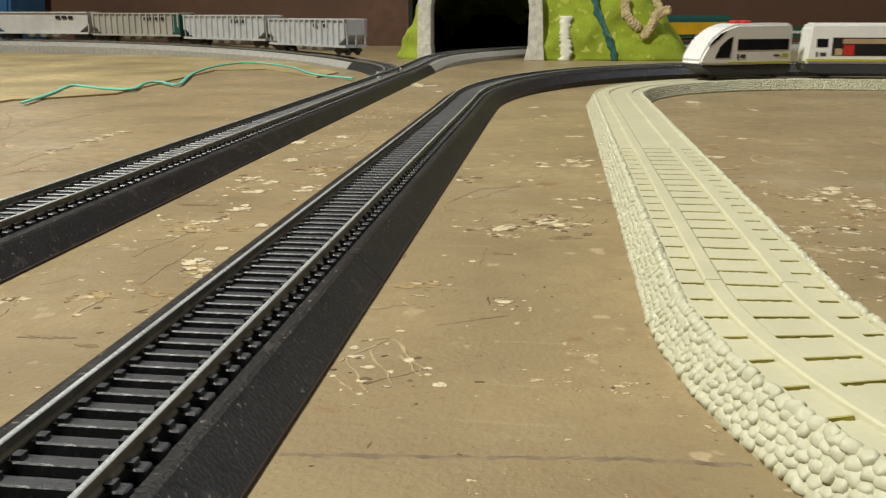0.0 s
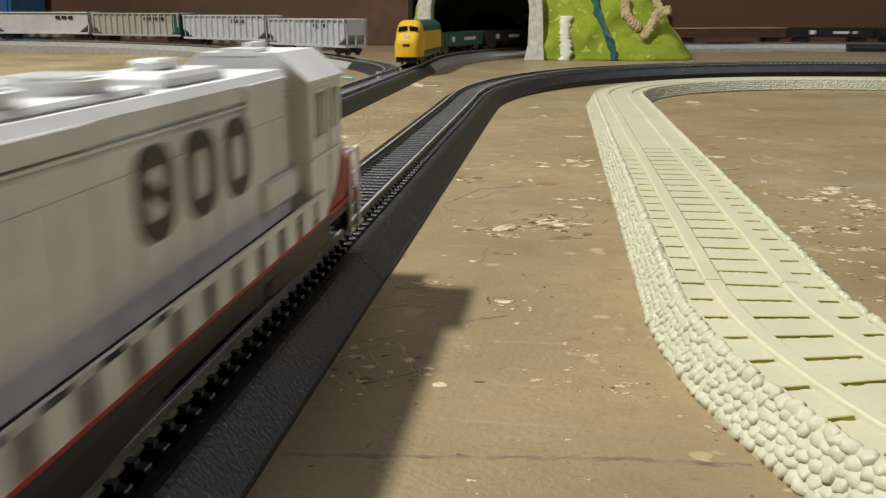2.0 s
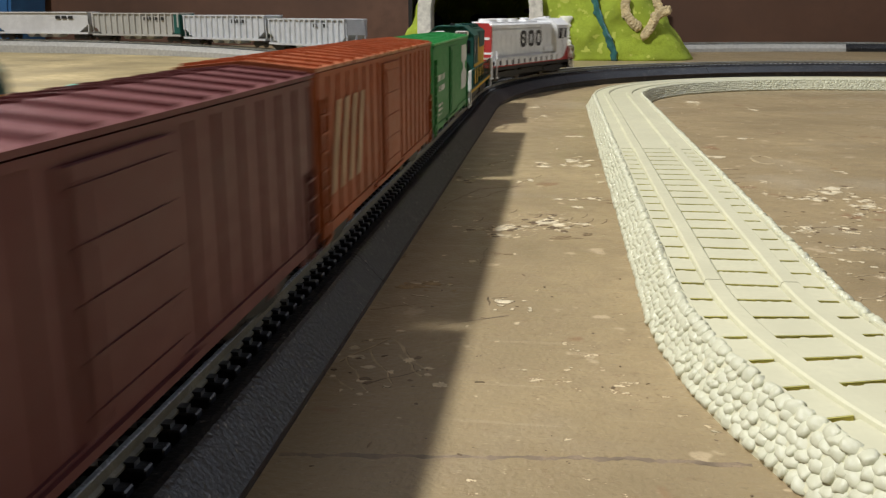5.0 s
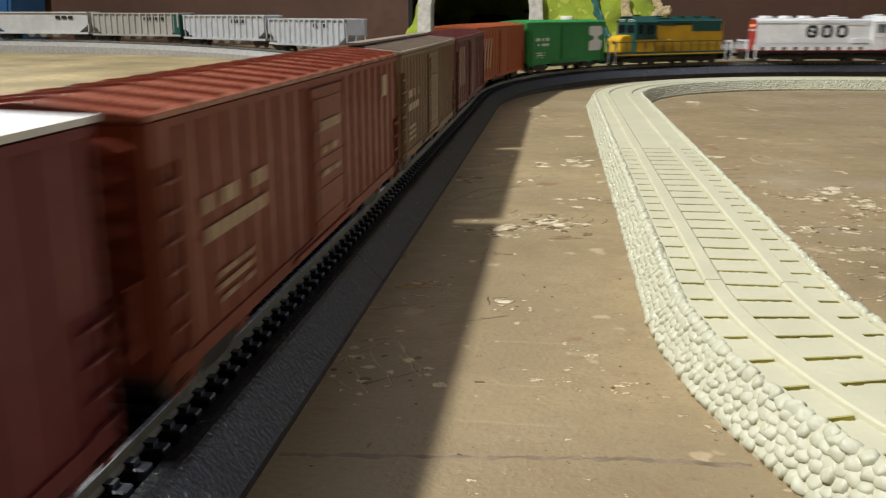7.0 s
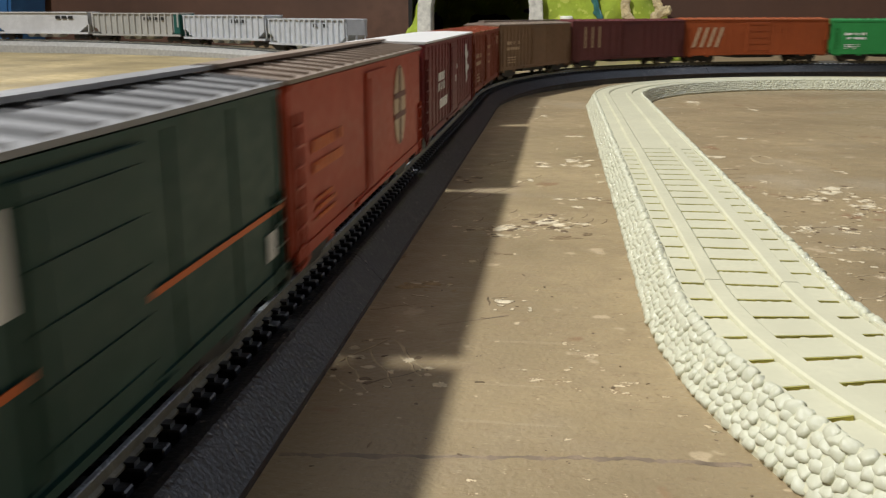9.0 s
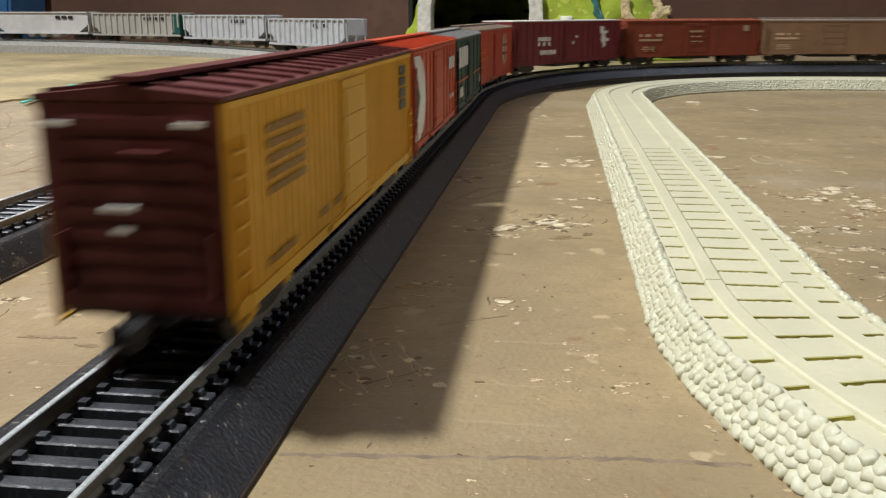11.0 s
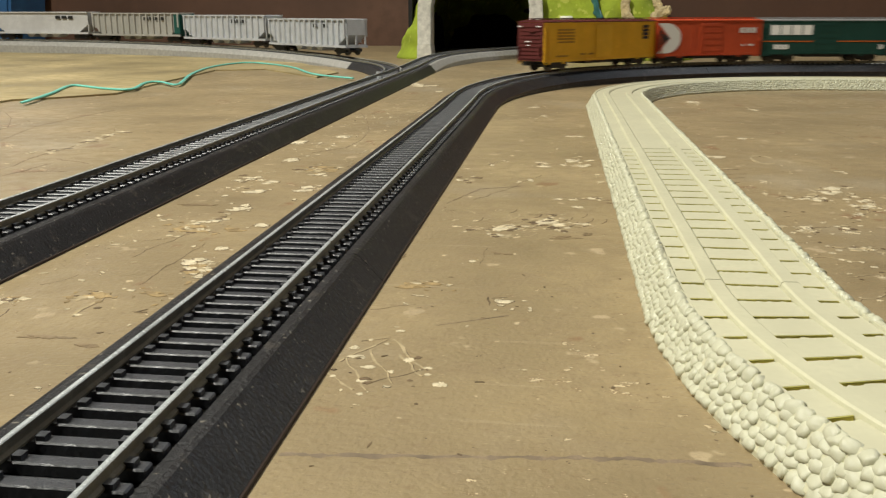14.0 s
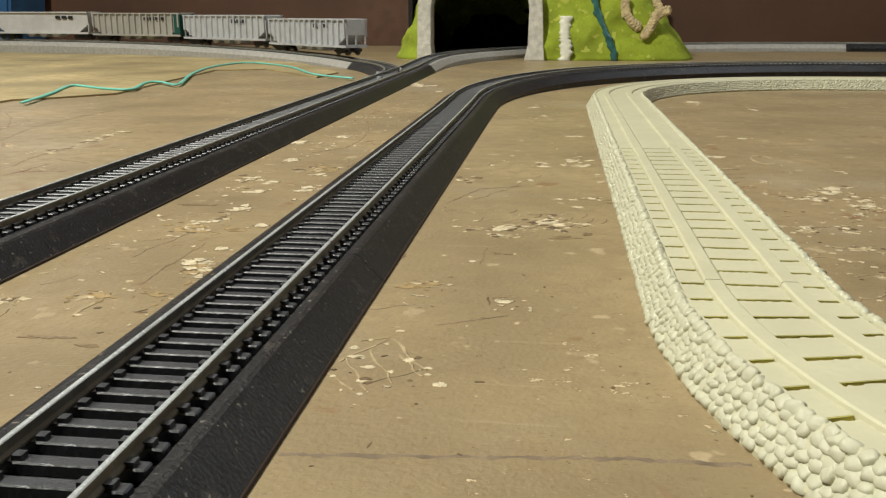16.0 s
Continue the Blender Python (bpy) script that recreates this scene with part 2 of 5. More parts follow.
class Joiner:
    """Gathers copies of small meshes into one."""

    def __init__(self):
        self.v, self.f = [], []

    def add(self, me, m):
        k = len(self.v)
        self.v += [m @ v.co for v in me.vertices]
        self.f += [[k + i for i in p.vertices] for p in me.polygons]

    def finish(self, name, material, parent, smooth=False):
        me = bpy.data.meshes.new(name)
        me.from_pydata([tuple(v) for v in self.v], [], self.f)
        me.materials.append(material)
        if smooth:
            me.polygons.foreach_set("use_smooth", [True] * len(me.polygons))
        ob = new(name, me)
        ob.parent = parent
        ob["kind"] = "stuff"
        return ob


def track_section(path, s0, s1, bed, label, lift=None, single=True, step=20.0, rise=0.0):
    top = new("track_section")
    tagged(top, label, "model track", group="track sections", kind="")
    up = (lambda s: lift(s)) if lift else None
    prof = [(o, q if q > 0.5 else -(max(lift(s0), lift(s1)) if lift else 0) + 0.15) for o, q in BED]
    part("roadbed", sweep(prof, stations(path, s0 + 0.15, s1 - 0.15, step, up)), bed, top)
    if single:
        part("base_edge", sweep([(22.72, 0.02), (22.72, 0.85), (23.1, 0.7), (23.2, 0.02)], stations(path, s0 + 0.15, s1 - 0.15, step, up)), EDGE, top, "brown lower edge of the roadbed")
    for o in (-8.8, 8.8):
        rail = part("rail", sweep([(p + o, q) for p, q in RAIL], stations(path, s0 + 0.2, s1 - 0.2, step, up)), STEEL, top)
        rail.data.materials.append(RUSTY)
        for f in rail.data.polygons:
            f.material_index = 0 if f.normal.z > 0.25 and max(rail.data.vertices[i].co.z for i in f.vertices) > 0.0108 else 1
    n = round((s1 - s0) / 6.02)
    joined = Joiner()
    for i in range(n):
        s = s0 + (s1 - s0) * (i + 0.5) / n
        x, y, h = path(s)
        z = lift(s) if lift else 0
        m = pose(x * M, y * M, z * M, 0, 0, math.degrees(h))
        if single:
            t = new("tie", TIE_MESH)
            t.parent = top
            t.matrix_basis = m
        else:
            joined.add(TIE_MESH, m)
    if not single:
        joined.finish("tie_strip", TIE, top)
    return top


J1 = 225.0
cuts = [J1 - 228.6 * 2, J1 - 228.6, J1, J1 + 228.6, CURVE_Y]
BLACK_LABEL = "black plastic roadbed track section with steel rails"
for a, b in zip(cuts, cuts[1:]):
    track_section(main_path, a, b, BLACK, BLACK_LABEL, main_lift, single=b > 0, step=30)
for i in range(6):
    a = CURVE_Y + i * CURVE_R * math.pi / 6
    track_section(main_path, a, a + CURVE_R * math.pi / 6, BLACK, "black curved roadbed track section with steel rails", main_lift, single=i < 3, step=14)
track_section(main_path, -3300, cuts[0], BLACK, BLACK_LABEL, None, single=False, step=400)
CURVE_END = CURVE_Y + CURVE_R * math.pi
track_section(main_path, CURVE_END, CURVE_END + 2600, BLACK, BLACK_LABEL, main_lift, single=False, step=300)
for a in (-20.0, 208.6, 437.2, 665.8):
    track_section(outer_path, a, a + 228.6, BLACK, BLACK_LABEL, single=True, step=60)
track_section(outer_path, -3300, -20, BLACK, BLACK_LABEL, single=False, step=400)
track_section(outer_path, 894.4, 1085, BLACK, "black turnout section where two lines part", outer_lift, single=False, step=20)
turnout = bpy.data.objects[[o.name for o in scene.objects if o.name.startswith("track_section")][-1]]
for x, y in ((-112, 862), (-115, 931), (-101, 863)):
    bm = bmesh.new()
    disc(bm, x, y, 9.2 + outer_lift(y), 3.2, 2.4, 12, axis="z")
    part("screw_head", bm, STEEL, turnout, "bright screw head")
GREY_LABEL = "grey roadbed track section with nickel rails"
FAR_S = OUT_Y + OUT_R * math.pi / 2
ends = [1085.0, 1330.0, 1575.0, 1820.0, FAR_S + 25]
for a, b in zip(ends, ends[1:]):
    track_section(outer_path, a, b, GREY, GREY_LABEL, outer_lift, single=False, step=14)
track_section(outer_path, FAR_S + 25, FAR_S + 2100, BLACK, BLACK_LABEL, outer_lift, single=False, step=300)
track_section(hopper_path, HOP_Y + 60, 1165, BLACK, "black diverging leg of the turnout", hopper_lift, single=False, step=14)
for i in range(5):
    a = 1165 + i * 228.6
    track_section(hopper_path, a, a + 228.6, GREY, "grey curved roadbed track section under hoppers", hopper_lift, single=False, step=14)
track_section(hopper_path, 1165 + 5 * 228.6, 3300, GREY, GREY_LABEL, hopper_lift, single=False, step=300)

# ---- cream toy track ----
TOY_X, TOY_W, TOY_T = 112.0, 23.0, 18.0
TOY_NEAR, TOY_FAR, TOY_R, TOY_BEND = 205.0, 695.0, 190.0, 207.0


def toy_path(s, off=0.0):
    """s = 0 at the straight's near end; the line bends right at both ends."""
    if s < 0:
        a = min(-s / TOY_R, math.pi)
        x, y, h = TOY_X + TOY_R * (1 - math.cos(a)), TOY_NEAR - TOY_R * math.sin(a), math.pi / 2 + a
    elif s <= TOY_FAR - TOY_NEAR:
        x, y, h = TOY_X, TOY_NEAR + s, math.pi / 2
    else:
        a = (s - TOY_FAR + TOY_NEAR) / TOY_BEND
        q = min(a, math.pi / 2)
        x, y, h = TOY_X + TOY_BEND * (1 - math.cos(q)), TOY_FAR + TOY_BEND * math.sin(q), math.pi / 2 - q
        if a > math.pi / 2:
            x += (a - math.pi / 2) * TOY_BEND
    return x + off * math.sin(h), y - off * math.cos(h), h


TOY_TOP = 9.6
toy_len = TOY_FAR - TOY_NEAR


def toy_sleeper(s0, s1, o0, o1, rnd):
    """One moulded sleeper between two slots; its far edge is ragged."""
    m = max(6, int((o1 - o0) / 0.7))
    offs = [o0 + (o1 - o0) * j / m for j in range(m + 1)]
    near = [toy_path(s0, o)[:2] for o in offs]
    far = [toy_path(s1 + (rnd.uniform(-0.05, 0.75) if rnd.random() < 0.6 else 0), o)[:2] for o in reversed(offs)]
    return prism(near + far, "z", TOY_TOP - 1.75, TOY_TOP - 0.55)


def toy_section(s0, s1, slots):
    top = tagged(new("toy_track"), "cream plastic toy track section with stone-textured sides", "toy track", group="toy track sections")
    W, T = TOY_W, TOY_T
    d = TOY_TOP - (1.75 if slots else 0.55)
    prof = [(-W, 0), (-W, 1.0), (-T - 0.8, TOY_TOP - 1.0), (-T, TOY_TOP), (-T + 1.3, TOY_TOP), (-T + 1.7, d), (-10.9, d), (-10.5, TOY_TOP + 0.05), (-10.1, TOY_TOP + 0.4), (-6.9, TOY_TOP + 0.4), (-6.4, TOY_TOP + 0.05),
            (-5.9, d), (5.9, d), (6.4, TOY_TOP + 0.05), (6.9, TOY_TOP + 0.4), (10.1, TOY_TOP + 0.4), (10.5, TOY_TOP + 0.05), (10.9, d), (T - 1.7, d), (T - 1.3, TOY_TOP), (T, TOY_TOP),
            (T + 0.8, TOY_TOP - 1.0), (W, 1.0), (W, 0)]
    part("track_bed", sweep(prof, stations(toy_path, s0 + 0.2, s1 - 0.2, 6)), BEIGE, top)
    if slots:
        rnd = random.Random(int(s0) + 500)
        n = round((s1 - s0) / 11.3)
        for o0, o1 in ((-T + 1.75, -10.85), (-5.85, 5.85), (10.85, T - 1.75)):
            # Floor strip in the shade tone, so each slot reads as a dark line.
            part("slot_shade_floor", sweep([(o0, TOY_TOP - 1.9), (o0, TOY_TOP - 1.7), (o1, TOY_TOP - 1.7), (o1, TOY_TOP - 1.9)], stations(toy_path, s0 + 0.3, s1 - 0.3, 6)), SLOT, top)
            for i in range(n):
                a, b = s0 + 0.25 + i * (s1 - s0) / n, s0 + (i + 1) * (s1 - s0) / n - 1.5
                part("sleeper", toy_sleeper(a, b, o0, o1, rnd), BEIGE, top)
                # Thin strip on the sleeper's near face, painted as the slot's shade.
                part("slot_shade_edge", prism([toy_path(q, o)[:2] for q, o in ((a - 0.3, o0 + 0.1), (a - 0.02, o0 + 0.1), (a - 0.02, o1 - 0.1), (a - 0.3, o1 - 0.1))], "z", TOY_TOP - 1.72, TOY_TOP - 0.6), SLOT, top)
                for j in (0, 1):
                    q0, q1 = ((o0 - 0.1, o0 + 0.5), (o1 - 0.5, o1 + 0.1))[j]
                    if o1 - o0 < 8 and (j == 0) == (o0 < 0):
                        part("sleeper_end", prism([toy_path(q, o)[:2] for q, o in ((b - 0.1, q0), (b + 1.7, q0), (b + 1.7, q1), (b - 0.1, q1))], "z", TOY_TOP - 1.75, TOY_TOP - 0.56), BEIGE, top)
    return top


toy_sections = [toy_section(-300, -112, False), toy_section(-112, 0, True), toy_section(0, 215, True), toy_section(215, toy_len, False),
                toy_section(toy_len, toy_len + 149, False), toy_section(toy_len + 149, toy_len + 298, False), toy_section(toy_len + 298, toy_len + 420, False),
                toy_section(toy_len + 420, toy_len + 700, False)]


def stone_mesh(seed):
    bm = bmesh.new()
    bmesh.ops.create_icosphere(bm, subdivisions=2, radius=1.0)
    rnd = random.Random(seed)
    for v in bm.verts:
        v.co *= 1 + 0.4 * noise.noise(v.co * 1.5 + Vector((seed * 7, 0, 0)))
        v.co = Vector([math.copysign(abs(c) ** 0.64, c) for c in v.co])
    me = bpy.data.meshes.new("stone")
    bm.to_mesh(me)
    bm.free()
    for f in me.polygons:
        f.use_smooth = True
    me.materials.append(STONE)
    return me


STONES = [stone_mesh(i) for i in range(6)]


def stones(section, s0, s1, side, singles):
    """Lumps of the stone-textured flank between two stations."""
    W, T = TOY_W, TOY_T
    joined = Joiner()
    rows = 6
    n = int((s1 - s0) / 2.5)
    for r in range(rows):
        for i in range(n):
            s = s0 + (i + 0.5 * (r % 2) + 0.3 + random.uniform(-0.25, 0.25)) * (s1 - s0) / n
            f = 1.13 * (r + 0.42 + random.uniform(-0.12, 0.12)) / rows
            o = side * (W - 0.45 - f * (W - T - 0.6))
            x, y, h = toy_path(s, o)
            z = 0.6 + f * (TOY_TOP - 1.6)
            m = pose(x * M, y * M, z * M, 0, 0, math.degrees(h)) @ pose(0, 0, 0, side * 45 + random.uniform(-14, 14), random.uniform(-14, 14), random.uniform(-28, 28))
            m = m @ Matrix.Diagonal((random.uniform(1.35, 1.9) * M, random.uniform(1.15, 1.6) * M, random.uniform(0.85, 1.25) * M, 1))
            me = random.choice(STONES)
            if singles:
                ob = new("stone", me)
                ob.parent = section
                ob.matrix_basis = m
            else:
                joined.add(me, m)
    if not singles:
        joined.finish("stone_facing", STONE, section, True)


stones(toy_sections[1], -112, -88, -1, False)
stones(toy_sections[1], -88, 0, -1, True)
stones(toy_sections[2], 0, 215, -1, False)
stones(toy_sections[3], 215, toy_len, -1, False)
stones(toy_sections[1], -112, 0, 1, False)
stones(toy_sections[2], 0, 215, 1, False)
stones(toy_sections[3], 215, toy_len, 1, False)
stones(toy_sections[4], toy_len, toy_len + 149, 1, False)
stones(toy_sections[5], toy_len + 149, toy_len + 298, 1, False)
stones(toy_sections[6], toy_len + 298, toy_len + 420, 1, False)
stones(toy_sections[7], toy_len + 420, toy_len + 520, 1, False)


# ---- mountain with tunnel ----
MY0, MY1 = 1385.0, 1865.0
PORT_X, PORT_W, PORT_H = -51.0, 73.0, 144.0


def mountain():
    top = tagged(new("tunnel_mountain"), "green flocked foam mountain with a stone tunnel portal", "model mountain")

    def in_portal(x, z, grow=0.0):
        w, h = PORT_W + grow, PORT_H + grow
        return abs(x - PORT_X) < w if z < h - w else math.hypot(x - PORT_X, z - (h - w)) < w
    bm = bmesh.new()
    levels, n = 56, 220
    tall = 235.0
    rings = []
    for k in range(levels + 1):
        z = tall * k / levels
        f = z / tall
        xl, xr = -192 + 0.40 * z + 30 * f ** 3, 275 - 0.72 * z - 60 * f ** 3
        yf, yb = MY0 + 0.2 * z + 60 * f ** 3, MY1 - 0.25 * z - 80 * f ** 3
        cx, cy, hx, hy = (xl + xr) / 2, (yf + yb) / 2, (xr - xl) / 2, (yb - yf) / 2
        ring = []
        for i in range(n):
            a = 2 * math.pi * i / n
            c, d = math.cos(a), math.sin(a)
            e = (abs(c) ** 7 + abs(d) ** 7) ** (-1 / 7)
            x, y = cx + hx * c * e, cy + hy * d * e
            q = noise.noise(Vector((x * 0.025, y * 0.025, z * 0.03))) * 7 + noise.noise(Vector((x * 0.09, y * 0.09, z * 0.09))) * 3
            q *= min(1, z / 12 + 0.35)
            ring.append((x + q * c, y + q * d, z))
        rings.append(ring)
    vs = [[bm.verts.new((x * M, y * M, z * M)) for x, y, z in r] for r in rings]
    for k in range(levels):
        for i in range(n):
            j = (i + 1) % n
            q = [rings[k][i], rings[k][j], rings[k + 1][j], rings[k + 1][i]]
            cx, cy, cz = (sum(p[m] for p in q) / 4 for m in range(3))
            if cy < MY0 + 90 and in_portal(cx, cz, 9):
                continue
            if cx > 150 and abs(cy - (OUT_Y + OUT_R)) < 46 and cz < 85:
                continue
            bm.faces.new((vs[k][i], vs[k][j], vs[k + 1][j], vs[k + 1][i]))
    bm.faces.new(vs[-1])
    for v in [v for v in bm.verts if not v.link_faces]:
        bm.verts.remove(v)
    hill = part("hill", bm, GRASS, top, smooth=True)
    mod = hill.modifiers.new("thick", "SOLIDIFY")
    mod.thickness, mod.offset = 0.005, -1
    m = 28
    inner, outer = [], []
    w, h = PORT_W, PORT_H
    for k in range(m + 1):
        a = math.pi * k / m
        inner.append((PORT_X + w * math.cos(a), h - w + w * math.sin(a)))
        outer.append((PORT_X + (w + 20) * math.cos(a), h - w + (w + 20) * math.sin(a)))
    inner = [(PORT_X + w - 6, 0), (PORT_X + w - 1, 22)] + inner + [(PORT_X - w, 22), (PORT_X - w + 3, 0)]
    outer = [(PORT_X + w + 24, 0), (PORT_X + w + 22, 22)] + outer + [(PORT_X - w - 20, 22), (PORT_X - w - 20, 0)]
    for a, b, c, d in zip(inner, inner[1:], outer[1:], outer):
        zz = max(a[1], b[1])
        part("arch_stone", prism([a, b, c, d], "y", MY0 - 9 + 0.1 * zz, MY0 + 40, 0.7), PORTAL, top)
    # Black sheets at back, side and top paint the shade inside the hill.
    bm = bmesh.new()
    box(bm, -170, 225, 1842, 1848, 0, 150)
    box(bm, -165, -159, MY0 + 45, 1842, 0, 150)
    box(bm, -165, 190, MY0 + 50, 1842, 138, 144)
    part("shade_sheets", bm, DARK, top, "black sheets standing in for the tunnel's dark inside")
    return top


mountain()


def hill_front(x, z):
    """Depth of the flank at that height, for what is stuck on it."""
    return MY0 - 5 + z * 0.2


def ribbon(name, pts, width, material, parent=None, label=""):
    bm = bmesh.new()
    rows = []
    for i, (x, z) in enumerate(pts):
        x += 4 * noise.noise(Vector((z * 0.21, width, 5)))
        w = width * (0.72 + 0.35 * noise.noise(Vector((x * 0.05, z * 0.06, width))) + 0.35 * noise.noise(Vector((x * 0.2, z * 0.45, width))))
        y = hill_front(x, z)
        rows.append([bm.verts.new(((x + k * w) * M, (y - 2.5 * (1 - abs(k)) + 0.5) * M, z * M)) for k in (-1, -0.5, 0, 0.5, 1)] +
                    [bm.verts.new(((x + k * w) * M, (y + 14) * M, z * M)) for k in (1, -1)])
    for a, b in zip(rows, rows[1:]):
        for i in range(7):
            bm.faces.new((a[i], a[(i + 1) % 7], b[(i + 1) % 7], b[i]))
    bm.faces.new(rows[0])
    bm.faces.new(rows[-1][::-1])
    return part(name, bm, material, parent, label, smooth=True)


hill_top = bpy.data.objects["tunnel_mountain"]
ribbon("waterfall", [(76 + 1.5 * math.sin(z * 0.11), z) for z in range(0, 66, 2)], 12, FALL, hill_top, "white painted waterfall streak")
ribbon("stream", [(149 - 0.36 * z + 2 * math.sin(z * 0.07), z) for z in range(0, 140, 4)], 7, STREAM, hill_top, "dark teal painted stream")




def rock(x, z, w, h, seed):
    bm = bmesh.new()
    bmesh.ops.create_icosphere(bm, subdivisions=3, radius=1.0)
    for v in bm.verts:
        k = 1 + 0.4 * noise.noise(v.co * 1.3 + Vector((seed, 0, 0))) + 0.2 * noise.noise(v.co * 3 + Vector((0, seed, 0)))
        v.co = Vector(((x + v.co.x * w * k) * M, (hill_front(x, z) + 5 + v.co.y * 5 * k) * M, (z + v.co.z * h * k) * M))
    part("rock_outcrop", bm, ROCK, hill_top, "rough tan rock outcrop")


for line in ([(180, 50), (170, 57), (163, 67), (161, 79), (163, 91)], [(191, 37), (200, 49), (205, 60), (211, 71), (208, 81), (204, 92)], [(204, 63), (215, 69), (226, 73)]):
    for k, ((xa, za), (xb, zb)) in enumerate(zip(line, line[1:])):
        for q in (0.0, 0.33, 0.67):
            rock(xa + (xb - xa) * q, za + (zb - za) * q, 6.0, 7.0, k + xa + q)


# ---- rolling stock ----
def trucks(top, xs, base=20.0, r=5.6):
    """Bogies with side frames and wheels; the rail's top is z = 0."""
    for x in xs:
        bm = bmesh.new()
        for y in (-11.5, 11.5):
            prism([(x - base / 2 - 4, 4.5), (x - base / 2 - 3, 7.2), (x - 5, 8.4), (x + 5, 8.4), (x + base / 2 + 3, 7.2), (x + base / 2 + 4, 4.5), (x + 4, 2.6), (x - 4, 2.6)],
                  "y", y - 1.1, y + 1.1, bm=bm)
        box(bm, x - 3, x + 3, -11, 11, 4.5, 8.8)
        tr = part("truck", bm, UNDER, top)
        for dx in (-base / 2, base / 2):
            bm = bmesh.new()
            for y in (-8.2, 8.2):
                disc(bm, x + dx, y, r - 0.1, r, 2.0, 16)
            box(bm, x + dx - 0.8, x + dx + 0.8, -8, 8, r - 0.8, r + 0.8)
            part("wheelset", bm, WHEEL, tr)


def coupler(top, x, sgn):
    bm = bmesh.new()
    box(bm, min(x, x + sgn * 6), max(x, x + sgn * 6), -1.3, 1.3, 6.6, 9.0)
    prism([(x + sgn * 5, -2.4), (x + sgn * 9, -2.4), (x + sgn * 9, -0.6), (x + sgn * 6.6, 0.2), (x + sgn * 8.6, 2.4), (x + sgn * 5, 2.4)], "z", 6.0, 9.4, bm=bm)
    part("coupler", bm, UNDER, top)


def plates(top, name, material, rects, half, label=""):
    """Thin painted marks on both sides, each a part; rects of x0, x1, z0, z1."""
    for sgn in (-1, 1):
        ys = sorted((sgn * half, sgn * (half + 0.16)))
        for x0, x1, z0, z1 in rects:
            part(name, boxes((min(x0, x1), max(x0, x1), *ys, z0, z1)), material, top, label)


def plaque(top, name, material, points, half, label=""):
    """A painted shape (points of x, z) on both sides."""
    for sgn in (-1, 1):
        part(name, prism(points, "y", *sorted((sgn * half, sgn * (half + 0.16)))), material, top, label)


def text_bars(x0, x1, z0, z1, n, rnd):
    """Small bars in the place of letters."""
    out = []
    w = (x1 - x0) / n
    for i in range(n):
        if rnd.random() < 0.86:
            out.append((x0 + i * w + w * 0.12, x0 + (i + 1) * w - w * 0.12, z0, z1))
    return out


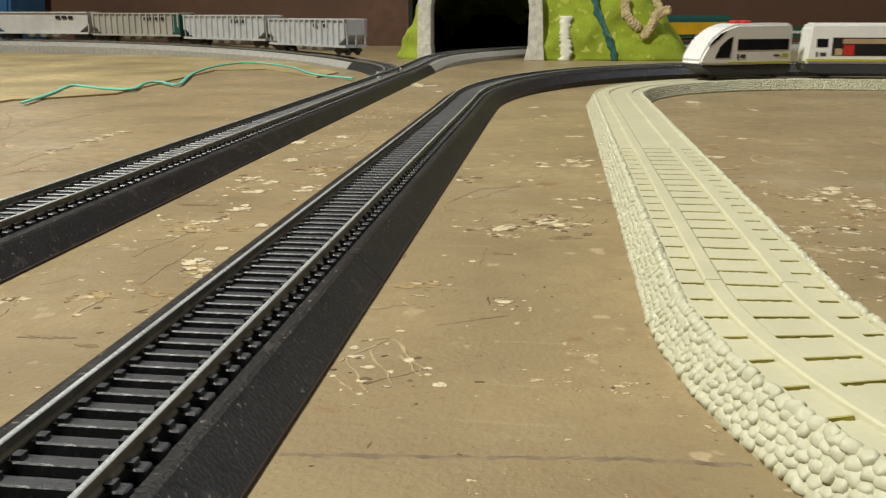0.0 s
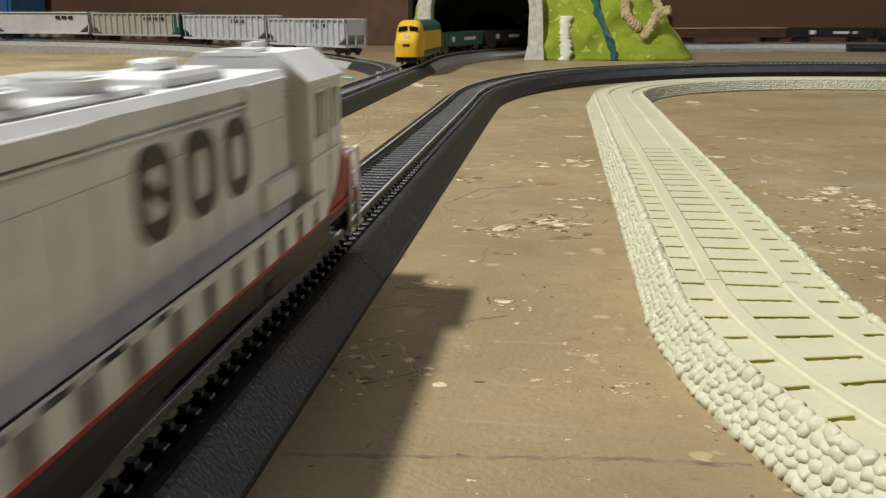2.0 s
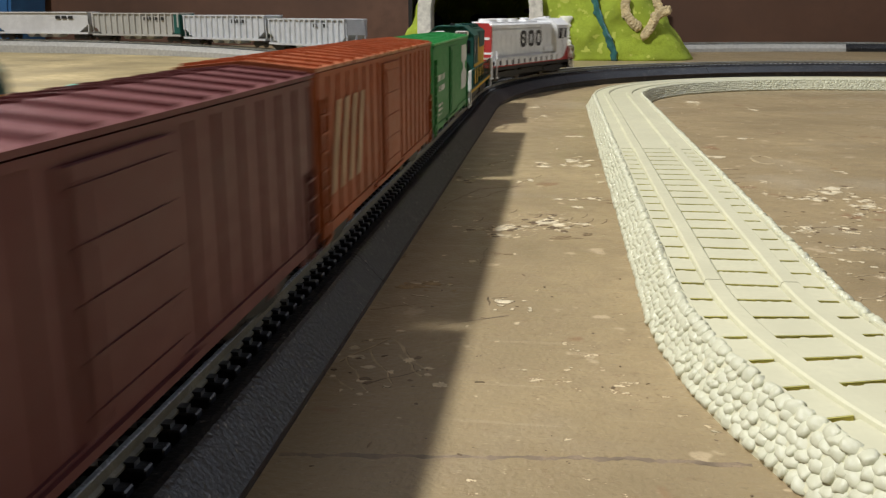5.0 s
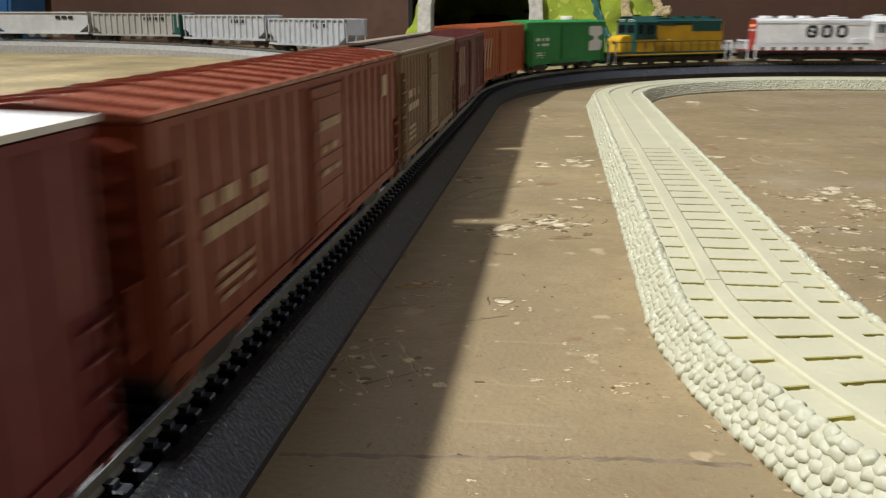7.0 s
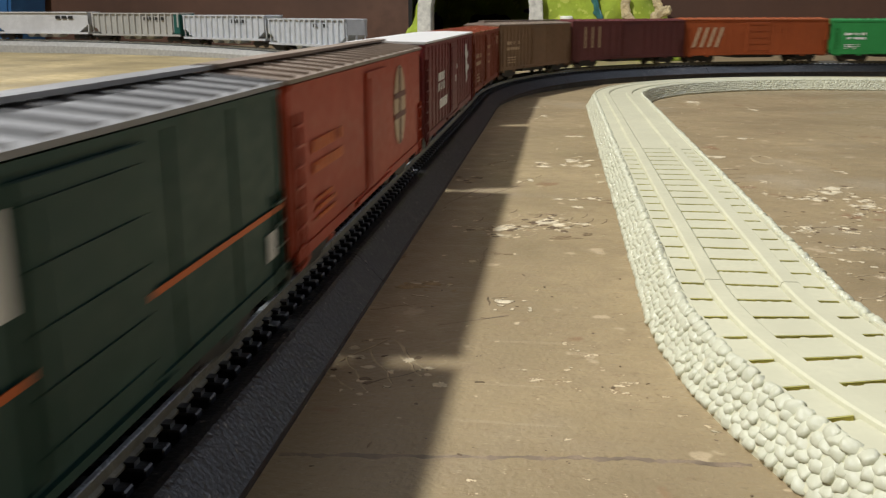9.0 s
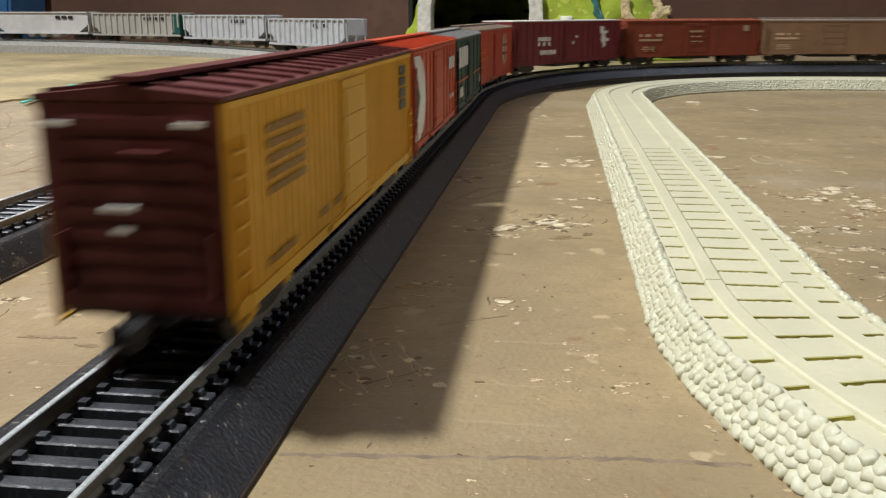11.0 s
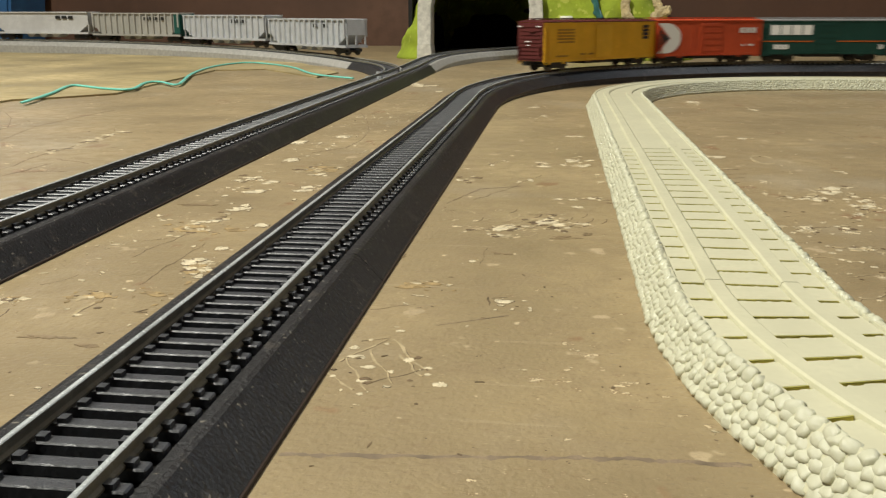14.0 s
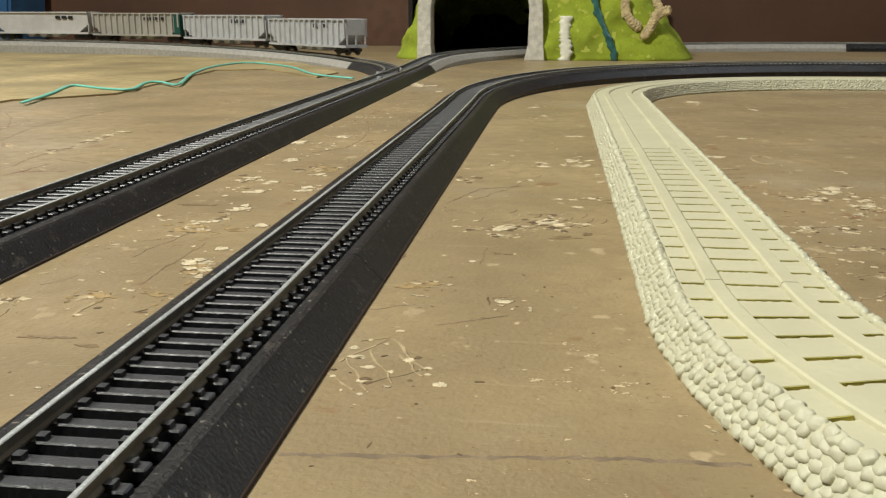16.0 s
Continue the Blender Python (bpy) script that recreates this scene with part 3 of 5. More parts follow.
def boxcar(label, L, body, roof, ends=None, ribs=14, door=(-14, 14), panel=0.55, marks=(), h=44.5, flat_roof=False, roof_walk=False):
    """A box car, x along its length, its middle at x = 0."""
    top = tagged(new("boxcar"), label, "model boxcar", group="freight cars of the long train")
    W, z0 = 15.3, 9.6
    a, b = -L / 2, L / 2
    part("body", boxes((a, b, -W, W, z0, h, 0.5)), body, top)
    for sgn in (-1, 1):
        for i in range(ribs + 1 if ribs else 0):
            x = a + 1.2 + (L - 2.4) * i / ribs
            if door[0] - 1 < x < door[1] + 1:
                continue
            part("side_rib", boxes((x - panel, x + panel, *sorted((sgn * W, sgn * (W + 0.35))), z0 + 1.5, h - 1.2)), body, top)
        part("side_sill", boxes((a + 0.4, b - 0.4, *sorted((sgn * W, sgn * (W + 0.5))), z0 - 1.2, z0 + 1.2)), body, top)
        part("top_chord", boxes((a + 0.4, b - 0.4, *sorted((sgn * W, sgn * (W + 0.45))), h - 1.4, h - 0.3)), body, top)
        part("door_track", boxes((door[0] - 16, door[1] + 4, *sorted((sgn * W, sgn * (W + 1.2))), z0 - 0.4, z0 + 0.7)), body, top)
        for x in (a + 9, a + 30, b - 31, b - 10):
            part("sill_tab", boxes((x - 2, x + 2, *sorted((sgn * (W - 0.2), sgn * (W + 0.3))), z0 - 2.8, z0 - 1.1)), body, top)
    for sgn in (-1, 1):
        bm = bmesh.new()
        y0, y1 = sorted((sgn * W, sgn * (W + 0.75)))
        battens = []
        box(bm, door[0], door[1], y0, y1, z0 + 1.0, h - 2.2, 0.2)
        y0, y1 = sorted((sgn * (W + 0.7), sgn * (W + 1.05)))
        for k in range(5 if ribs else 0):
            z = z0 + 4 + k * (h - z0 - 9) / 4
            battens.append(boxes((door[0] + 1.5, door[1] - 1.5, y0, y1, z - 0.4, z + 0.4)))
        battens.append(boxes((door[0] + 3, door[0] + 3.8, y0, y1 + 0.1, z0 + 2, h - 4)))
        door_part = part("door", bm, body, top)
        for bt in battens:
            part("door_batten", bt, body, door_part)
    em = ends or body
    for sgn in (-1, 1):
        x0, x1 = sorted((sgn * L / 2, sgn * (L / 2 + 0.5)))
        part("end_wall", boxes((x0, x1, -W + 0.4, W - 0.4, z0 + 0.3, h - 0.3)), em, top)
        for k in range(9):
            z = z0 + 3 + k * (h - z0 - 5) / 8.4
            x0, x1 = sorted((sgn * L / 2, sgn * (L / 2 + 1.3)))
            part("end_rib", prism([(-W + 1.6, z - 0.2), (-W + 4.5, z + 1.15), (W - 4.5, z + 1.15), (W - 1.6, z - 0.2), (W - 4.5, z - 1.1), (-W + 4.5, z - 1.1)], "x", x0, x1, 0.3), em, top)
    bm = prism([(-W - 0.7, h), (-W - 0.7, h + 0.8), (0, h + (1.2 if flat_roof else 2.4)), (W + 0.7, h + 0.8), (W + 0.7, h)], "x", a - 0.6, b + 0.6)
    ribs_up = []
    for i in range(0 if flat_roof else 16):
        x = a + 4 + (L - 8) * i / 15
        for sgn in (-1, 1):
            p = [(0.0, h + 2.2), (0.0, h + 2.9), (sgn * (W + 0.4), h + 1.5), (sgn * (W + 0.4), h + 0.6)]
            ribs_up.append(prism(p, "x", x - 0.6, x + 0.6))
    part("roof", bm, roof, top)
    for rb in ribs_up:
        part("roof_rib", rb, roof, top)
    if roof_walk:
        part("roof_walk", boxes((a - 1, b + 1, -2.6, 2.6, h + 3.0, h + 3.8)), roof, top)
    for sx in (-1, 1):
        for sy in (-1, 1):
            bm = bmesh.new()
            y0, y1 = sorted((sy * (W + 0.3), sy * (W + 0.9)))
            for x in (sx * (L / 2 - 1.6), sx * (L / 2 - 6.6)):
                box(bm, x - 0.25, x + 0.25, y0, y1, z0 - 3, h - 6 if sx * sy > 0 else z0 + 16)
            for k in range(8 if sx * sy > 0 else 5):
                x0, x1 = sorted((sx * (L / 2 - 1.6), sx * (L / 2 - 6.6)))
                box(bm, x0, x1, y0, y1, z0 - 2.6 + k * 4.1, z0 - 2.1 + k * 4.1)
            part("ladder", bm, body, top)
    for sx in (-1, 1):
        x0, x1 = sorted((sx * (L / 2 + 0.5), sx * (L / 2 + 3.0)))
        part("end_platform", boxes((x0, x1, -6.5, 0.5, h - 8.2, h - 7.6)), em, top)
        for y in (-13.2, 11.6):
            part("end_grab", boxes((x0, x1 - 1.2 if sx > 0 else x1, y, y + 0.5, z0 + 4, z0 + 14)), em, top)
    bm = bmesh.new()
    disc(bm, b + 3.2, -3, h - 12, 3.6, 0.7, 16, axis="x")
    part("brake_wheel", bm, UNDER, top)
    part("underframe", boxes((a + 2, b - 2, -4, 4, 6.8, z0), (-24, 24, -12, 12, 5.5, 8.5), (a + 1, b - 1, -W + 1, W - 1, z0 - 0.9, z0 + 0.2)), UNDER, top)
    trucks(top, (a + 26, b - 26))
    coupler(top, a, -1)
    coupler(top, b, 1)
    for nm, m, rects, lab in marks:
        plates(top, nm, m, rects, W + 0.42 if nm != "door_mark" else W + 1.1, lab)
    return top


def wall_marks(rnd, L, material, name="lettering"):
    r = []
    for k, (z, hh, x0, n) in enumerate(((29, 2.6, -L * 0.41, 8), (24.5, 2.3, -L * 0.41, 7), (18, 1.0, -L * 0.40, 6), (16, 1.0, -L * 0.40, 8), (14, 0.9, -L * 0.40, 5))):
        r += text_bars(x0, x0 + L * (0.16 if k < 2 else 0.10), z, z + hh, n, rnd)
    return (name, material, r, "small painted bar")


# paints
GREEN_B = paint("bright_green", (0.035, 0.24, 0.06))
ORANGE_B = paint("oxide_orange", (0.36, 0.085, 0.024))
PURPLE = paint("plum_brown", (0.16, 0.05, 0.05))
TAN = paint("dusty_brown", (0.22, 0.13, 0.07))
REDBR = paint("red_brown", (0.24, 0.055, 0.028))
MAROON = paint("dark_maroon", (0.17, 0.024, 0.028))
REDOR = paint("warm_red", (0.42, 0.055, 0.022))
DKGREEN = paint("dark_green", (0.012, 0.052, 0.040))
CPRED = paint("vermilion", (0.55, 0.085, 0.03))
YELLOW = paint("reefer_yellow", (0.82, 0.46, 0.03))
REEFEND = paint("oxide_maroon", (0.13, 0.03, 0.028))
LYELLOW = paint("engine_yellow", (0.78, 0.46, 0.02))
LGREEN = paint("engine_green", (0.016, 0.085, 0.072))
LRED = paint("engine_red", (0.42, 0.04, 0.035))
LWHITE = paint("engine_white", (0.90, 0.91, 0.92))
# Three glossier, lighter copies of body paints; the roofs' glare is in the colour.
REDROOF_LIT = paint("red_brown_roof_lit", (0.34, 0.10, 0.055), 0.28)
ORROOF_LIT = paint("orange_roof_lit", (0.45, 0.13, 0.05), 0.3)
GREENROOF_LIT = paint("green_roof_lit", (0.05, 0.33, 0.10), 0.3)
GREYROOF = paint("grey_roof", (0.30, 0.30, 0.30))
BROWNROOF = paint("dusty_roof", (0.30, 0.24, 0.19))
CREAMMARK = paint("faded_cream", (0.55, 0.40, 0.25))
FADED = paint("faded_brown", (0.33, 0.18, 0.03))
ORSTRIPE = paint("orange_stripe", (0.60, 0.13, 0.02))

GAP = 8.0
R1 = random.Random(5)


def build_freight():
    cars = []
    L = LENGTHS
    x0, x1, xm = L[2] * 0.27, L[2] * 0.455, L[2] * 0.36
    sq = [(x0, 18), (x1 - 4, 18), (x1, 21), (x1, 26.5), (xm + 5, 28.5), (xm + 5, 31.5), (x1, 33), (x1, 38), (x1 - 3, 41), (x0, 41), (x0, 33), (xm - 4, 31.5), (xm - 4, 28.5), (x0, 26.5)]
    c = boxcar("bright green model boxcar with white square emblem", L[2], GREEN_B, GREENROOF_LIT, ribs=0, marks=(wall_marks(R1, L[2], WHITE),))
    plaque(c, "emblem", WHITE, sq, 15.5, "white square emblem with waisted sides")
    cars.append(c)
    c = boxcar("orange-brown ribbed model boxcar with faded slashes", L[3], ORANGE_B, ORROOF_LIT, ribs=18, h=45.5)
    for k in range(4):
        x = -L[3] * .44 + k * 9
        plaque(c, "slash", CREAMMARK, [(x, 17), (x + 3.2, 17), (x + 10.5, 38), (x + 7.3, 38)], 15.7, "faded slanting stripe")
    cars.append(c)
    cars.append(boxcar("plum-brown model boxcar with faded marks", L[4], PURPLE, PURPLE, ribs=16,
                       marks=(("emblem", CREAMMARK, [(-L[4] * .40 + k * 10, -L[4] * .40 + k * 10 + 2.4, 20, 40) for k in range(3)], "faded stripes"),)))
    cars.append(boxcar("dusty brown wooden-sheathed model boxcar", L[5], TAN, BROWNROOF, ribs=22, panel=0.25, roof_walk=True, marks=(wall_marks(R1, L[5], CREAMMARK),)))
    cars.append(boxcar("red-brown model boxcar with ribbed sides and lettering", L[6], REDBR, REDROOF_LIT, ribs=20,
                       marks=(wall_marks(R1, L[6], CREAMMARK), ("door_mark", CREAMMARK, text_bars(-9, 9, 33, 35, 5, R1) + text_bars(-8, 6, 28, 29.5, 5, R1) + text_bars(-8, 8, 23, 24.2, 6, R1), ""),
                              ("placard", CREAMMARK, [(L[6] * .36, L[6] * .40, 34, 40)], ""))))
    g = L[7] * .30
    goat = [(g - 4, 41), (g + 3, 41), (g + 4, 36), (g + 11, 37), (g + 12, 34.5), (g + 5, 33), (g + 8, 29.5), (g + 15, 29), (g + 15, 26.8), (g + 7, 26), (g + 8, 22), (g + 1, 20), (g + 2, 24), (g - 2, 27), (g - 1, 33), (g - 5, 36)]
    c = boxcar("long dark maroon model boxcar with pale roof", L[7], MAROON, WHITE, ends=MAROON, ribs=18, h=46, flat_roof=True,
               marks=(("lettering", WHITE, text_bars(-L[7] * .30, -L[7] * .19, 29, 32.5, 5, R1) + text_bars(-L[7] * .30, -L[7] * .19, 24.8, 28.2, 5, R1) + text_bars(-L[7] * .28, -L[7] * .14, 17, 21, 6, R1), "white painted bar"),
                      ("placard", LYELLOW, [(2, 14, 37.5, 41.5)], "yellow placard"), ("door_mark", WHITE, text_bars(0, 12, 25, 28, 3, R1) + [(6, 10, 31, 33)], "white painted bar")))
    plaque(c, "emblem", WHITE, goat, 15.72, "white ragged emblem")
    cars.append(c)
    x = L[8] * 0.235
    c = boxcar("warm red model boxcar with pale oval emblem", L[8], REDOR, BROWNROOF, ribs=0, roof_walk=True, marks=(wall_marks(R1, L[8], ORSTRIPE),))
    plaque(c, "emblem", CREAMMARK, [(x + 11 * math.cos(k * math.pi / 16), 28.5 + 12.8 * math.sin(k * math.pi / 16)) for k in range(32)], 15.45, "pale oval emblem")
    plates(c, "emblem_bar", REEFEND, [(x - 1.1, x + 1.1, 16, 41), (x - 10.6, x + 10.6, 31, 32.8), (x - 10.6, x + 10.6, 24.5, 26.3)], 15.62)
    cars.append(c)
    cars.append(boxcar("dark green model boxcar with orange stripe", L[9], DKGREEN, GREYROOF, ends=INK, ribs=6, roof_walk=True,
                       marks=(("stripe", ORSTRIPE, [(-L[9] / 2 + 2, L[9] / 2 - 2, 22, 23)], "thin orange stripe"),
                              ("lettering", WHITE, [(-L[9] * .43 + k * 12.2, -L[9] * .43 + k * 12.2 + 10.4, 29.5, 40) for k in range(4)] + text_bars(-L[9] * .4, -L[9] * .28, 14, 19, 3, R1) + text_bars(L[9] * .38, L[9] * .46, 14, 19, 2, R1), "white painted bar"))))
    xx = -L[10] / 2
    c = boxcar("vermilion model boxcar with white and black emblem", L[10], CPRED, CPRED, ribs=12, roof_walk=True,
               marks=(("lettering", WHITE, text_bars(L[10] * .16, L[10] * .44, 32, 37.5, 5, R1) + text_bars(L[10] * .3, L[10] * .42, 18, 20, 4, R1), "white painted bar"),))
    arc = [(xx + 12 + 18.5 * math.cos(a), 27 + 15.5 * math.sin(a)) for a in (math.pi * (k / 20 - 0.5) for k in range(21))]
    plaque(c, "emblem", WHITE, [(xx + 1.5, 11.5)] + arc + [(xx + 1.5, 42.5), (xx + 17, 27)], 15.72, "white half-round emblem with a deep notch")
    plaque(c, "emblem_field", INK, [(xx + 2.5, 16.5), (xx + 16.2, 27), (xx + 2.5, 37.5)], 15.74, "black triangle inside the notch")
    cars.append(c)
    letters = [q for z in (37, 34.2, 31.4, 28.6, 25.8) for q in text_bars(-L[11] * .39, -L[11] * .25, z, z + 1.5, 6, R1)]
    letters += [(-11, -8.5, z, z + 1.4) for z in (37, 24, 19)] + text_bars(-L[11] * .2, -L[11] * .08, 14, 15.6, 5, R1) + text_bars(-L[11] * .4, -L[11] * .3, 13, 14.6, 5, R1)
    cars.append(boxcar("yellow wooden model reefer with oxide-red ends and roof", L[11], YELLOW, REEFEND, ends=REEFEND, ribs=40, panel=0.18, roof_walk=True,
                       marks=(("lettering", FADED, letters, "faded brown painted bar"), ("emblem", INK, [(L[11] * .37, L[11] * .43, 27 + k * 3.7, 29.9 + k * 3.7) for k in range(4)], "small black painted block"))))
    reefer = cars[-1]
    for y, z, w in ((-1, 27, 6), (0, 23.5, 3.5), (-13, 40.5, 5), (9, 40.5, 5)):
        part("end_label", boxes((-L[11] / 2 - 2.0, -L[11] / 2 - 1.4, y, y + w, z, z + 0.9)), WHITE, reefer, "small white label on the end")
    return cars


def handrails(top, L, W, zs, material, posts, half, x_end):
    for sgn in (-1, 1):
        for i in range(posts):
            x = -L / 2 + 14 + (x_end + L / 2 - 14) * i / (posts - 1)
            part("railing_post", boxes((x - half, x + half, *sorted((sgn * (W - 0.6), sgn * W)), zs, zs + (6.0 if half > 1 else 11))), material, top)
        part("handrail", boxes((-L / 2 + 14, x_end, *sorted((sgn * (W - 0.6), sgn * W)), zs + (5.0 if half > 1 else 10.6), zs + (6.1 if half > 1 else 11.4))), material, top)


def hood_engine(label, L, hood, cap, sill, rail, nose, long_end, cab_mat, porch=0.0):
    """A hood diesel engine; its cab towards +x. cap: upper part of the hood; long_end: the hood's rear face."""
    top = tagged(new("diesel_locomotive"), label, "model locomotive", group="engines of the long train")
    a, b = -L / 2, L / 2
    c = b - porch
    W = 15.6
    part("frame", boxes((a + 2, b - 2, -W, W, 12.1, 13.2, 0.2)), sill, top)
    part("side_sill", boxes((a + 3, b - 3, -W + 0.8, W - 0.8, 9.6, 12.1)), UNDER if sill is LRED else sill, top)
    part("fuel_tank", boxes((-26, 26, -12, 12, 3.0, 10.0, 1.5)), UNDER, top)
    part("underframe", boxes((a + 4, b - 4, -8, 8, 7, 10.2)), UNDER, top)
    hw = 10.6
    white = sill is LRED
    cf = c - (17 if white else 27)
    cr = cf - 29
    part("hood", boxes((a + 14, cr, -hw, hw, 13.2, 41.0, 0.6)), hood, top)
    # Black on the white engine: painted shade for the gaps between railing posts.
    part("hood_skirt", boxes((a + 15, cf - 2, -hw - 0.25, hw + 0.25, 13.3, 16.3)), UNDER if white else hood, top)
    part("hood_top", boxes((a + 14, cr, -hw - 0.1, hw + 0.1, 41.0, 46.4, 1.4)), cap, top)
    part("hood_seam", boxes((a + 14.4, cr - 0.4, -hw - 0.3, hw + 0.3, 41.2, 41.6)), hood if white else cap, top)
    part("roof_deck", boxes((a + 15, a + 84, -8.2, 8.2, 46.3, 47.5, 0.5)), cap, top)
    for i in range(3):
        bm = bmesh.new()
        disc(bm, a + 27 + i * 22, 0, 48.3, 7.4, 2.0, 24, axis="z")
        fan = part("fan_housing", bm, cap, top)
        bm = bmesh.new()
        disc(bm, a + 27 + i * 22, 0, 49.4, 6.0, 0.5, 24, axis="z")
        for k in range(6):
            box(bm, a + 27 + i * 22 - 6.4 + k * 2.3, a + 27.6 + i * 22 - 6.4 + k * 2.3, -5.0, 5.0, 49.6, 49.9)
        part("fan_grille", bm, cap, fan)
    part("exhaust_housing", boxes((-4, 22, -7, 7, 46.0, 48.6, 0.8)), cap, top)
    part("exhaust_stack", boxes((4, 13, -2.5, 2.5, 48.5, 50.4, 0.5)), cap, top)
    part("hood_end", prism([(-hw + 0.2, 13.4), (-hw + 0.2, 43.5), (-hw + 3.5, 46.3), (hw - 3.5, 46.3), (hw - 0.2, 43.5), (hw - 0.2, 13.4)], "x", a + 13.2, a + 14.1, 0.3), long_end, top)
    part("sand_hatch", boxes((a + 12.7, a + 13.3, -5, 5, 26, 31, 0.3)), long_end, top)
    span = cr - a - 24
    for sgn in (-1, 1):
        for i in range(12):
            x = a + 20 + i * span / 12
            part("hood_door", boxes((x + 0.5, x + span / 12 - 0.3, *sorted((sgn * (hw - 0.1), sgn * (hw + 0.25))), 20.5, 37)), hood, top)
        part("radiator_grille", boxes((a + 16, a + 60, *sorted((sgn * hw, sgn * (hw + 0.5))), 34.0 if not white else 42.0, 45.0, 0.2)), cap, top)
        part("intake_grille", prism([(cr - 30, 40), (cr - 27, 45), (cr - 3, 45), (cr - 6, 40)], "y", *sorted((sgn * hw, sgn * (hw + 0.6)))), cap, top)
        part("blower_duct", boxes((cr - 22, cr - 1, *sorted((sgn * hw, sgn * (hw + 1.6))), 20, 26, 0.6)), hood, top)
    part("cab", prism([(-14.8, 13.2), (-14.8, 43.2), (-8.2, 49.0), (8.2, 49.0), (14.8, 43.2), (14.8, 13.2)], "x", cr, cf, 0.4), cab_mat, top)
    part("cab_roof", prism([(-15.2, 43.0), (-15.2, 43.8), (-8.4, 49.7), (8.4, 49.7), (15.2, 43.8), (15.2, 43.0), (8.1, 49.0), (-8.1, 49.0)], "x", cr - 0.8, cf + 1.2), cab_mat, top)
    nose_end = cf + (11 if white else 16)
    part("nose", prism([(cf, 13.2), (cf, 31), (nose_end - 2.5, 29.5), (nose_end, 27), (nose_end, 13.2)], "y", -9.5, 9.5, 0.8), nose, top)
    part("nose_headlight", boxes((nose_end - 0.4, nose_end + 0.5, -3, 3, 22, 24.6, 0.3)), UNDER, top)
    part("front_step_plate", boxes((cf, b - 2, -14.6, 14.6, 13.0, 13.6)), UNDER, top)
    for sgn in (-1, 1):
        win = part("side_window", boxes((cr + 5, cr + 14, *sorted((sgn * 14.7, sgn * 15.0)), 31.5, 41)), GLASS, top)
        part("window_frame", boxes((cr + 4.4, cr + 14.6, *sorted((sgn * 14.6, sgn * 15.25)), 30.7, 31.5), (cr + 4.4, cr + 14.6, *sorted((sgn * 14.6, sgn * 15.25)), 41, 41.8),
                                   (cr + 9.2, cr + 9.8, *sorted((sgn * 14.6, sgn * 15.2)), 31.5, 41)), cab_mat, win)
        part("side_window", boxes((cf - 9, cf - 3.5, *sorted((sgn * 14.7, sgn * 15.0)), 32, 41)), GLASS, top)
        part("cab_door_seam", boxes((cr + 16.2, cr + 16.7, *sorted((sgn * 14.7, sgn * 14.95)), 14, 41.5)), UNDER, top)
        part("cab_ledge", boxes((cr, cf, *sorted((sgn * 14.7, sgn * 15.3)), 26.6, 27.3)), cab_mat, top)
        if white:
            sweep_panel = [(cf - 20 + 20 * (k / 8), 13.3 + 13.5 * (k / 8) ** 2.6) for k in range(9)] + [(cf, 13.3)]
            part("red_panel", prism(sweep_panel, "y", *sorted((sgn * 14.7, sgn * 15.1))), nose, top, "red curved panel low on the cab side")
            part("nose_side", prism([(cf, 13.3), (cf, 26.5), (cf + 7, 22), (b - 5, 21.5), (b - 5, 13.3)], "y", *sorted((sgn * 9.5, sgn * 14.2))), nose, top)
        else:
            part("cab_side_panel", boxes((cr + 1, cf - 1, *sorted((sgn * 14.7, sgn * 15.05)), 14, 26.4)), hood, top, "yellow lower half of the cab side")
        part("windscreen", boxes((cf - 0.2, cf + 0.35, *sorted((sgn * 1.5, sgn * 12.5)), 33, 41)), GLASS, top)
        for x in (b - 12, a + 4):
            st = part("step_well", boxes((x, x + 8, *sorted((sgn * 11, sgn * 15)), 3.5, 4.3), (x, x + 8, *sorted((sgn * 11, sgn * 15)), 7.2, 8.0), (x, x + 8, *sorted((sgn * 10.6, sgn * 11.2)), 3.5, 10.2)), UNDER if white else sill, top)
        for x in (a + 3.6, a + 12.6, b - 12.6, b - 3.6):
            part("grab_post", boxes((x - 0.6, x + 0.6, *sorted((sgn * 14.8, sgn * 16.0)), 4, 24.5, 0.25)), rail[1], top)
            part("post_foot", boxes((x - 0.6, x + 3.2, *sorted((sgn * 14.8, sgn * 16.0)), 3.2, 4.3, 0.2)), rail[1], top)
    part("pilot", boxes((b - 4, b - 1.5, -13, 13, 3, 11)), UNDER if sill is LRED else sill, top)
    part("pilot", boxes((a + 1.5, a + 4, -13, 13, 3, 11)), UNDER if sill is LRED else sill, top)
    for x in (a + 3.2, b - 3.2):
        part("end_rail", boxes((x - 0.5, x + 0.5, -15, 15, 22.5, 24), (x - 0.4, x + 0.4, -6, -5, 11, 24), (x - 0.4, x + 0.4, 5, 6, 11, 24)), rail[1], top)
    handrails(top, L, W, 13, rail[0], 12 if white else 13, 4.0 if white else 0.45, cr + 6 if white else L / 2 - 14)
    trucks(top, (a + 46, b - 46), base=42, r=6.0)
    coupler(top, a, -1)
    coupler(top, b, 1)
    return top


